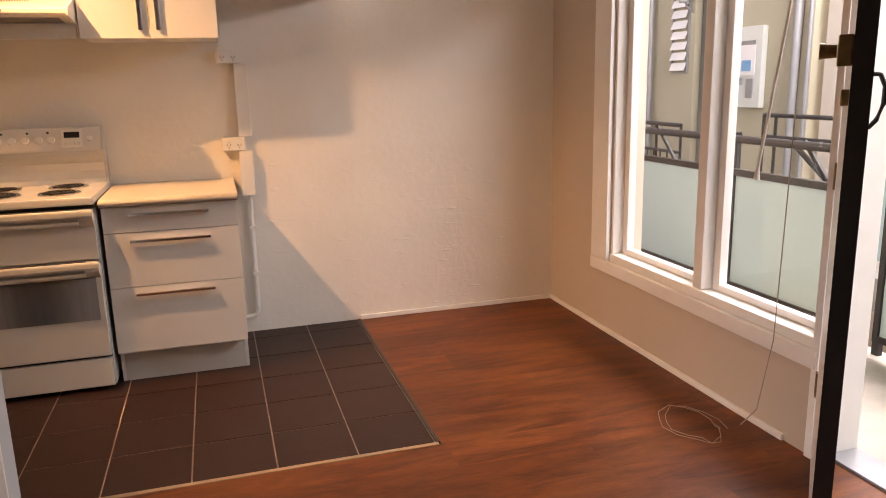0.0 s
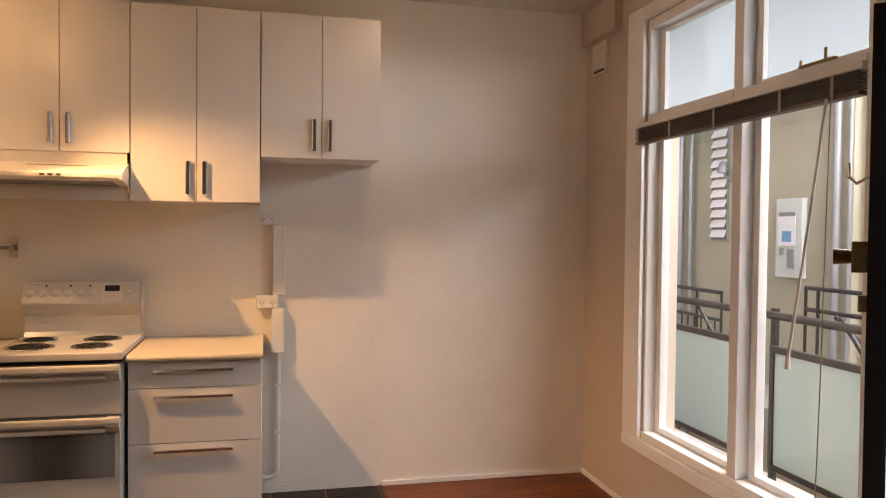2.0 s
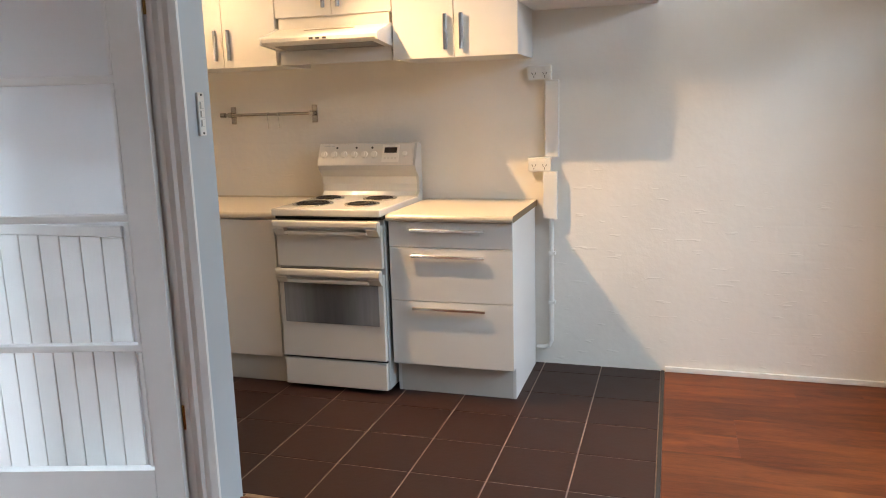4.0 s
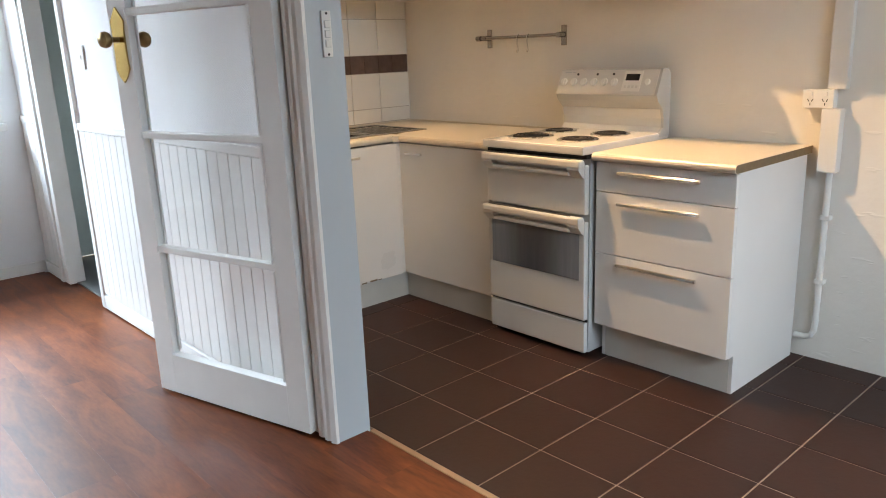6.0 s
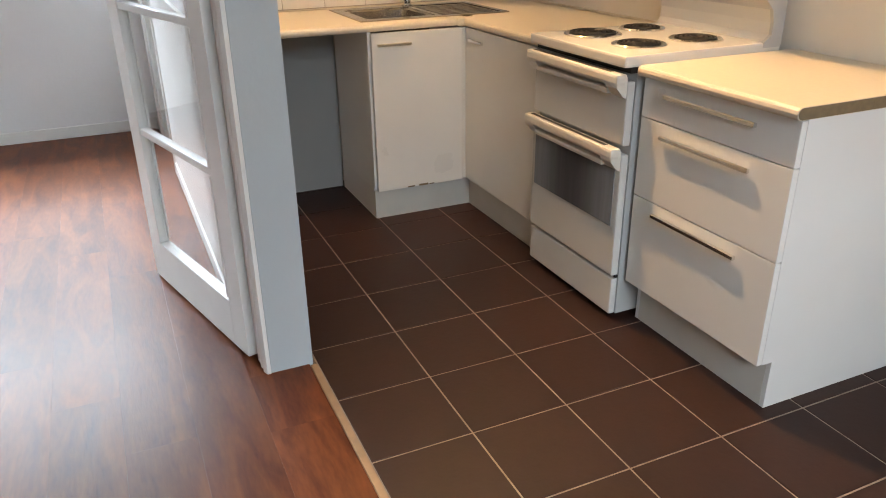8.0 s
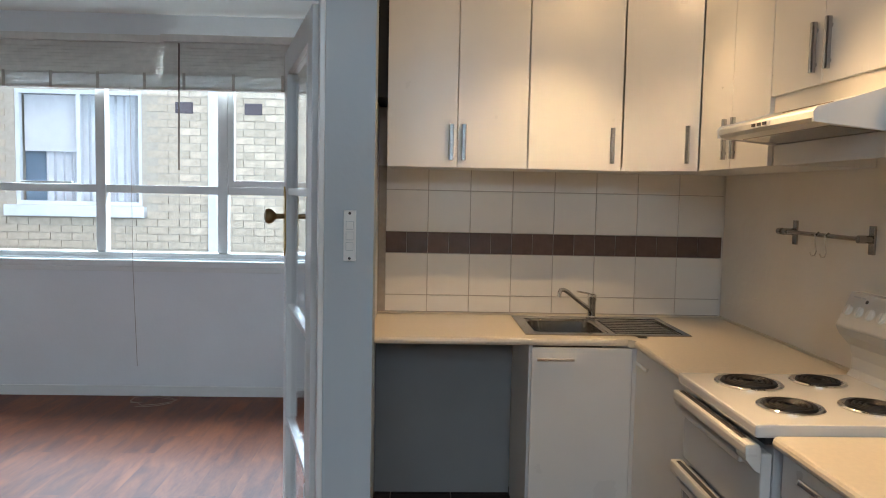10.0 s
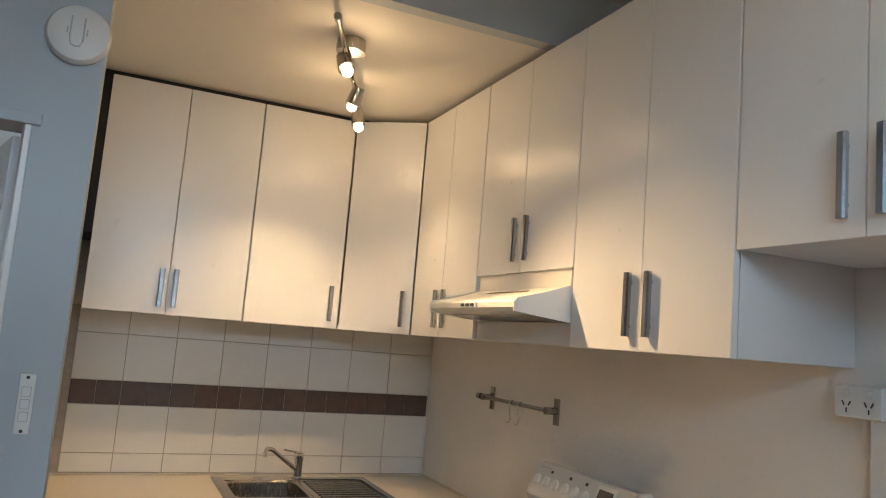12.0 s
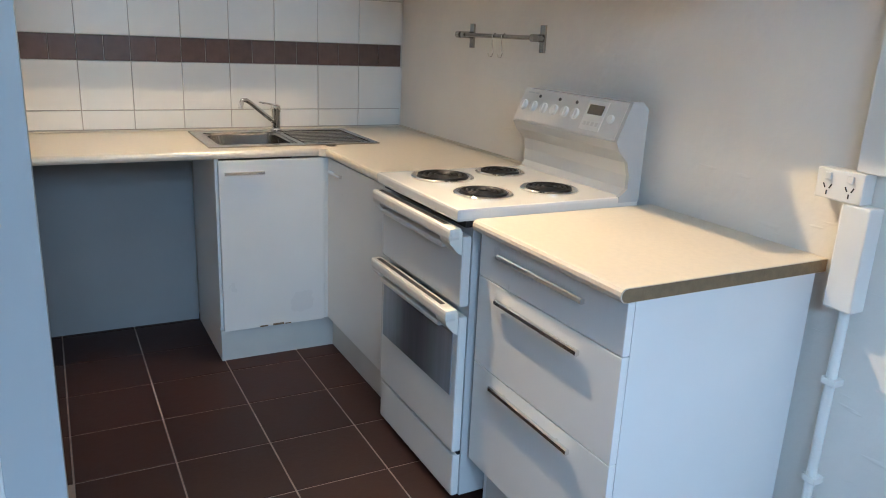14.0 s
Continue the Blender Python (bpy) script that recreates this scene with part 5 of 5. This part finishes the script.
def sink_wall_cabinets():
    xf = 0.424
    for y0, y1, doors, label in ((-1.718, -1.090, 2, "tall white two-door wall cabinet above the sink side"), (-1.086, -0.664, 1, "tall white single-door wall cabinet above the sink")):
        c = thing("wall_cabinet", (0.2, (y0 + y1) / 2, ZU0), label, "cabinet", group="wall cabinets")
        y0b = y0
        t = 0.016
        for nm, b in (("side_panel", (0.013, y0b, ZU0, xf - 0.020, y0b + t, ZU1)), ("side_panel", (0.013, y1 - t, ZU0, xf - 0.020, y1 - 0.001, ZU1)), ("bottom", (0.013, y0b + t, ZU0, xf - 0.020, y1 - t, ZU0 + t)), ("top", (0.013, y0b + t, ZU1 - t, xf - 0.020, y1 - t, ZU1))):
            part(nm, boxes(b), M_CABSIDE, c)
        if doors == 2:
            mid = -1.405
            spans = ((y0b, mid - 0.0015, mid - 0.028), (mid + 0.0015, y1 - 0.001, mid + 0.028))
        else:
            spans = ((y0 + 0.001, y1 - 0.001, y1 - 0.045),)
        for a, b, hy in spans:
            d = part("door", boxes((xf - 0.018, a, ZU0 - 0.002, xf, b, ZU1), bevel=0.002), M_CAB, c)
            bar_handle(d, (xf, hy, ZU0 + 0.03), (xf, hy, ZU0 + 0.19), (1, 0, 0), 0.0105, 0.0125, look_=M_HANDLE)
    # corner cabinet with the slanted door
    c = thing("corner_wall_cabinet", (0.25, -0.25, ZU0), "tall white corner wall cabinet with a slanted door", "cabinet")
    a, b = Vector((xf + 0.002, -0.660, 0)), Vector((0.628, -0.388, 0))
    d = (b - a).normalized()
    nrm = Vector((d.y, -d.x, 0))
    plan = [(0.013, -0.012), (0.013, -0.658), (xf - 0.022, -0.658), (0.605, -0.390), (0.628, -0.362), (0.628, -0.012)]
    part("bottom", prism(bm_new(), plan, "Z", ZU0, ZU0 + 0.016), M_CABSIDE, c)
    part("top", prism(bm_new(), plan, "Z", ZU1 - 0.016, ZU1), M_CABSIDE, c)
    bm = bm_new()
    p = [a + d * 0.002, b - d * 0.002, b - d * 0.002 - nrm * 0.018, a + d * 0.002 - nrm * 0.018]
    prism(bm, [(v.x, v.y) for v in p], "Z", ZU0 - 0.002, ZU1)
    door = part("door", bm, M_CAB, c)
    h = b - d * 0.045
    bar_handle(door, (h.x, h.y, ZU0 + 0.03), (h.x, h.y, ZU0 + 0.19), nrm, 0.0105, 0.0125, look_=M_HANDLE)


sink_wall_cabinets()
# black filler paints the shade between cabinets and ceiling, and beside the partition
solid("trim_gap_shade", boxes((0.012, YK + 0.002, ZU1 + 0.001, 0.395, -0.012, Z_KIT - 0.001), (0.396, -0.36, ZU1 + 0.001, 1.618, -0.012, Z_KIT - 0.003), (0.012, YK + 0.002, 1.93, 0.40, -1.7195, ZU1)), M_BLACK, "black filler painting the shade over the wall cabinets", "trim")


def rangehood():
    h = thing("rangehood", (1.57, -0.3, 1.70), "cream slide-out rangehood under the short cabinet", "rangehood")
    x0, x1 = 1.262, 1.886
    side = [(-0.012, 1.8555), (-0.376, 1.8555), (-0.380, 1.800), (-0.470, 1.770), (-0.560, 1.745), (-0.566, 1.738), (-0.566, 1.722), (-0.555, 1.712), (-0.012, 1.668)]
    part("body", prism(bm_new(), side, "X", x0 + 0.01, x1 - 0.01), M_HANDLE_CREAM, h)
    capl = [(-0.384, 1.803), (-0.472, 1.774), (-0.562, 1.750), (-0.572, 1.738), (-0.570, 1.711), (-0.30, 1.684), (-0.30, 1.803)]
    for a in (x0, x1 - 0.0095):
        part("end_cap", prism(bm_new(), capl, "X", a, a + 0.0095), M_PLASTIC, h)
    bm = bm_new()
    for i in range(26):
        xx = 1.44 + i * 0.0105
        vs = [(xx, -0.420, 1.7870), (xx + 0.006, -0.420, 1.7870), (xx + 0.006, -0.434, 1.7823), (xx, -0.434, 1.7823)]
        va = [bm.verts.new(v) for v in vs]
        vb = [bm.verts.new((v[0], v[1] - 0.0004, v[2] + 0.0012)) for v in vs]
        bm.faces.new(va)
        bm.faces.new(vb)
        for k in range(4):
            bm.faces.new((va[k], va[(k + 1) % 4], vb[(k + 1) % 4], vb[k]))
    ob_ = part("vent_row", bm, M_OLDBRASS, h, "row of small vent slots")
    part("switch_panel", boxes((1.525, -0.570, 1.722, 1.64, -0.5665, 1.739)), M_PLASTIC, h)
    for x in (1.545, 1.58, 1.615):
        part("button", boxes((x - 0.010, -0.574, 1.726, x + 0.010, -0.5705, 1.735)), M_SLOT, h)
    part("filter", prism(bm_new(), [(-0.50, 1.7085), (-0.50, 1.7045), (-0.10, 1.6720), (-0.10, 1.6760)], "X", x0 + 0.05, x1 - 0.05), M_BRUSHED, h, "grey metal filter")
    part("splash_panel", boxes((1.27, -0.372, 1.624, 1.880, -0.360, 1.692)), M_PANELGREY, h, "grey panel below the hood")


rangehood()


def utensil_rail():
    r = thing("utensil_rail", (1.0, -0.03, 1.37), "steel utensil rail with two small hooks", "rail")
    for x in (0.735, 1.262):
        part("bracket", boxes((x - 0.016, -0.010, 1.325, x + 0.016, -0.001, 1.425), bevel=0.002), M_BRUSHED, r)
        part("holder", cyl(bm_new(), (x, -0.010, 1.378), (x, -0.058, 1.378), 0.014, n=14), M_BRUSHED, r)
    part("bar", cyl(bm_new(), (0.690, -0.046, 1.378), (1.268, -0.046, 1.378), 0.0085, n=12), M_BRUSHED, r, "", True)
    part("end_knob", cyl(bm_new(), (0.675, -0.046, 1.378), (0.705, -0.046, 1.378), 0.014, n=14), M_BRUSHED, r, "", True)
    for x in (0.985, 1.055):
        hook = tube(bm_new(), [(x, -0.036, 1.384), (x, -0.046, 1.390), (x, -0.057, 1.382), (x, -0.056, 1.35), (x + 0.004, -0.052, 1.315), (x + 0.008, -0.06, 1.298), (x + 0.014, -0.075, 1.298), (x + 0.018, -0.084, 1.312)], 0.0025, 8)
        ob_ = part("hook", hook, M_CHROME, None, "", True)
        tagged(ob_, "small bent steel hook hanging from the rail", "hook", "rail hooks")


utensil_rail()


def socket(x, z):
    s = thing("power_socket", (x, -0.02, z), "white surface double power socket on trunking", "socket", group="sockets")
    part("box", boxes((x - 0.060, -0.044, z - 0.036, x + 0.060, -0.001, z + 0.036), bevel=0.004), M_PLASTIC, s)
    for dx in (-0.028, 0.028):
        part("rocker", boxes((x + dx - 0.008, -0.049, z + 0.010, x + dx + 0.008, -0.0445, z + 0.027), bevel=0.002), M_PLASTIC, s)
        bm = bm_new()
        box(bm, x + dx - 0.0015, -0.0455, z - 0.026, x + dx + 0.0015, -0.0444, z - 0.015)
        for sgn in (-1, 1):
            bm2 = moved(boxes((-0.0015, -0.0455, -0.006, 0.0015, -0.0444, 0.006)), Matrix.Translation((x + dx + sgn * 0.008, 0, z - 0.005)) @ Matrix.Rotation(radians(sgn * 28), 4, "Y"))
            me_ = bpy.data.meshes.new("tmp")
            bm2.to_mesh(me_)
            bm2.free()
            bm.from_mesh(me_)
            bpy.data.meshes.remove(me_)
        part("pin_slots", bm, M_SLOT, s)


socket(2.555, 1.550)
socket(2.553, 1.082)


def trunking():
    t = thing("cable_trunking", (2.61, -0.02, 0), "white cable trunking and conduit running down the wall", "trunking")
    part("duct", boxes((2.580, -0.034, 1.119, 2.652, -0.001, 1.513), bevel=0.004), M_PLASTIC, t)
    part("duct", boxes((2.574, -0.052, 0.795, 2.646, -0.001, 1.045), bevel=0.005), M_PLASTIC, t)
    part("conduit", tube(bm_new(), [(2.615, -0.022, 0.80), (2.615, -0.022, 0.16), (2.612, -0.022, 0.12), (2.600, -0.022, 0.095), (2.575, -0.022, 0.085), (2.535, -0.022, 0.085)], 0.0125, 12), M_PLASTIC, t, "", True)
    for z in (0.60, 0.33):
        part("clip", boxes((2.598, -0.037, z, 2.636, -0.001, z + 0.018), bevel=0.002), M_PLASTIC, t)


trunking()

# ---------- lamps ----------
def track_light():
    t = thing("ceiling_spotlight", (1.28, -0.95, 2.6), "brushed steel track light with three lit spots", "lamp")
    a, b = Vector((1.56, -1.08, 2.575)), Vector((0.80, -0.765, 2.545))
    part("base", lathe(bm_new(), (1.30, -0.96, 2.575), [(0.050, 0.0), (0.052, 0.02), (0.050, 0.044)], n=28), M_BRUSHED, t, "round ceiling rose", True)
    part("bar", cyl(bm_new(), a, b, 0.008, n=12), M_BRUSHED, t, "", True)
    part("end_knob", cyl(bm_new(), a + Vector((0.01, -0.004, 0)), a + Vector((-0.012, 0.005, 0)), 0.013, n=12), M_BRUSHED, t, "", True)
    for (x, y, z), aim, share, cone in (((1.37, -0.99, 2.495), (3.1, -0.55, 0.0), 3.7, 80), ((1.06, -0.865, 2.485), (0.22, -1.18, 0.75), 1.12, 78), ((0.83, -0.775, 2.475), (1.05, -0.55, 0.9), 0.62, 108)):
        p = Vector((x, y, z))
        d = (Vector(aim) - p).normalized()
        top = a + (b - a) * ((a.x - x) / (a.x - b.x))
        head = part("spot_head", cyl(bm_new(), p - d * 0.055, p + d * 0.012, 0.022, 0.029, 18, True), M_BRUSHED, t, "", True)
        part("stem", cyl(bm_new(), top, p - d * 0.045, 0.006, n=10), M_BRUSHED, head)
        bulb = lathe(bm_new(), (0, 0, 0), [(0.017, 0.0), (0.020, 0.010), (0.016, 0.022), (0.006, 0.028)], n=18)
        part("bulb", moved(bulb, Matrix.Translation(p + d * 0.0125) @ d.to_track_quat("Z", "Y").to_matrix().to_4x4()), M_BULB, head, "glowing warm bulb", True)
        spot_lamp("spot_light", p + d * 0.06, aim, SPOT_W * share, WARM, cone, 1.0)
        bulb_lamp("spot_glow", p + d * 0.058, GLOW_W, WARM, 0.014)


track_light()


def room_light():
    t = thing("ceiling_light", (3.25, -1.24, Z_MAIN), "round opal ceiling light of the main room", "lamp")
    part("rim", lathe(bm_new(), (3.25, -1.24, Z_MAIN - 0.03), [(0.17, 0.0), (0.175, 0.015), (0.17, 0.029)], n=36), M_TRIM, t, "", True)
    part("shade", lathe(bm_new(), (3.25, -1.24, Z_MAIN - 0.10), [(0.03, 0.0), (0.10, 0.015), (0.15, 0.045), (0.165, 0.0695)], n=36), M_LAMPGLASS, t, "glowing opal shade", True)
    bulb_lamp("room_glow", (3.25, -1.24, Z_MAIN - 0.14), ROOM_W, (1.0, 0.82, 0.62), 0.06)


room_light()

# ---------- pieces: wall tiles, floor tiles, planks, bricks ----------
def piece(name, me, place, parent):
    ob = new(name, me)
    ob.location = place
    ob.parent = parent
    return ob


def slab_mesh(name, sx, sy, sz, bevel, material_):
    """A block with its origin at its lower corner."""
    bm = bm_new()
    box(bm, 0, 0, 0, sx, sy, sz)
    if bevel:
        top = [e for e in bm.edges if all(v.co.z > sz - 1e-5 for v in e.verts)]
        bmesh.ops.bevel(bm, geom=top, offset=bevel, segments=1, affect="EDGES")
    return mesh_from(bm, name, material_)


MESHES = {}


def shared(name, sx, sy, sz, bevel, material_):
    key = (name, round(sx, 4), round(sy, 4), round(sz, 4))
    if key not in MESHES:
        MESHES[key] = slab_mesh(name, sx, sy, sz, bevel, material_)
    return MESHES[key]


def wall_tiles():
    grout = solid("tiled_splashback", boxes((0.0005, YK + 0.002, ZT + 0.0005, 0.006, -0.012, 1.640)), M_GROUT_W, "white tiled splashback with a brown border row", "splashback")
    px = 0.2132
    g = 0.0028
    def tile(name, y0, y1, z0, z1, mat_):
        key = (name, round(y1 - y0, 4), round(z1 - z0, 4))
        if key not in MESHES:
            bm = bm_new()
            box(bm, 0, 0, 0, 0.006, y1 - y0, z1 - z0)
            front = [e for e in bm.edges if all(v.co.x > 0.0059 for v in e.verts)]
            bmesh.ops.bevel(bm, geom=front, offset=0.0015, segments=1, affect="EDGES")
            MESHES[key] = mesh_from(bm, name, mat_)
        piece(name, MESHES[key], (0.0062, y0, z0), grout)
    for i in range(8):
        y1 = -0.030 - i * px
        y0 = max(y1 - px, YK + 0.003)
        ye = -0.0125 if i == 0 else y1
        for z0, z1 in ((ZT + 0.010, 0.990), (0.990, 1.203), (1.310, 1.521), (1.521, 1.640)):
            tile("tile", y0 + g / 2, ye - g / 2, z0 + g / 2, z1 - g / 2, M_TILE_W)
        for k in (0, 1):
            ya, yb_ = y1 - (k + 1) * px / 2, y1 - k * px / 2
            if ya > -1.75:
                tile("border_tile", max(ya, YK + 0.003) + g / 2, (ye if k == 0 else yb_) - g / 2, 1.203 + g / 2, 1.310 - g / 2, M_TILE_B)


def floor_tiles():
    bed = solid("tile_floor", boxes((0.0, YK + 0.001, ZF - 0.011, XP - 0.12, -1.690, ZF - 0.0015), (0.0, -1.690, ZF - 0.011, 3.192, 0.0, ZF - 0.0015)), M_GROUT_F, "dark brown kitchen floor tiles with pale grout", "floor")
    xs = [0.0] + [2.575 - 0.3085 * k for k in range(8, -1, -1)] + [2.882, 3.190]
    ys = [-1.688, -1.384, -1.073, -0.762, -0.451, -0.140, 0.0]
    g = 0.0055
    for xa, xb in zip(xs, xs[1:]):
        for ya, yb_ in zip(([YK + 0.004] if xb < XP - 0.12 else []) + ys, ys if xb < XP - 0.12 else ys[1:]):
            me = shared("floor_tile", xb - xa - g, yb_ - ya - g, 0.008, 0.0015, M_TILE_F)
            piece("floor_tile", me, (xa + g / 2, ya + g / 2, ZF - 0.0068), bed)
    solid("trim_tile_front", boxes((XP + 0.013, -1.712, ZF - 0.011, 3.20, -1.690, ZF + 0.003), bevel=0.002), M_STRIP, "tan edging strip between tiles and boards", "trim")
    solid("trim_tile_side", boxes((3.192, -1.690, ZF - 0.011, 3.208, -0.001, ZF + 0.003), bevel=0.002), M_DARKSTRIP, "dark edging strip between tiles and boards", "trim")


def planks():
    base = solid("wood_floor", boxes((XS, YB, ZF - 0.0118, XW + 0.05, -1.713, ZF - 0.0105), (3.209, -1.7125, ZF - 0.0118, XW + 0.05, 0.0, ZF - 0.0105)), M_WOOD, "red cherry laminate floorboards", "floor")
    rnd = random.Random(4)
    wd, g = 0.192, 0.0002
    def lay(x0, x1, ya, yb_):
        x = x0 - rnd.choice((0.0, 0.3, 0.6, 0.9))
        while x < x1 - 0.01:
            a, b = max(x, x0), min(x + 1.2, x1)
            if b - a > 0.04:
                me = shared("plank", round(b - a, 3) - g, yb_ - ya - g, 0.010, 0.0, M_WOOD)
                piece("plank", me, (a + g / 2, ya + g / 2, ZF - 0.0100), base)
            x += 1.2
    y = 0.0
    while y > -1.713 + 0.01:
        y0 = max(y - wd, -1.713)
        lay(3.209, XW - 0.001, y0, y)
        y = y0
    while y > YB + 0.01:
        y0 = max(y - wd, YB)
        lay(XP + 0.001 if y > YN else XS + 0.001, XW + 0.05 if (-3.09 < y0 and y < -2.26) else XW - 0.001, y0, y)
        y = y0


def house_bricks():
    """Stretcher-bond bricks on the stretch that the sunroom window shows; the rest in one mesh."""
    wx0, wx1, wz0, wz1 = HOLE
    L, H, g = 0.236, 0.078, 0.010
    rest = []
    base = BASES[HOUSE.name]
    rows = range(-8, 50)
    near = []
    for r in rows:
        z = r * (H + g)
        y = -9.0 + (0.5 * (L + g) if r % 2 else 0.0)
        while y < 1.5:
            a, b = y, y + L
            y += L + g
            if b > wx0 - 0.02 and a < wx1 + 0.02 and z + H > wz0 - 0.12 and z < wz1 + 0.02:
                continue
            (near if (-4.35 < a < -2.4 and 0.9 < z < 2.5) else rest).append((a, z))
    near.sort(key=lambda p: abs(p[0] + 3.4) + abs(p[1] - 1.8))
    rest += near[300:]
    for a, z in near[:300]:
        ob_ = new("brick", shared("brick", 0.014, L, H, 0.0, M_BRICK))
        ob_.location = Vector((-5.013, a, z)) - base
        ob_.parent = HOUSE
    verts, faces = [], []
    for a, z in rest:
        k = len(verts)
        x0, x1 = -5.013, -4.999
        verts += [(x - base.x, yy - base.y, zz - base.z) for x in (x0, x1) for yy, zz in ((a, z), (a + L, z), (a + L, z + H), (a, z + H))]
        faces += [(k + 4, k + 5, k + 6, k + 7), (k, k + 1, k + 5, k + 4), (k + 1, k + 2, k + 6, k + 5), (k + 2, k + 3, k + 7, k + 6), (k + 3, k, k + 4, k + 7)]
    me = bpy.data.meshes.new("brickwork")
    me.from_pydata(verts, [], faces)
    me.materials.append(M_BRICK)
    ob_ = new("brickwork", me)
    ob_.parent = HOUSE
    ob_["kind"] = "stuff"


wall_tiles()
floor_tiles()
planks()
house_bricks()
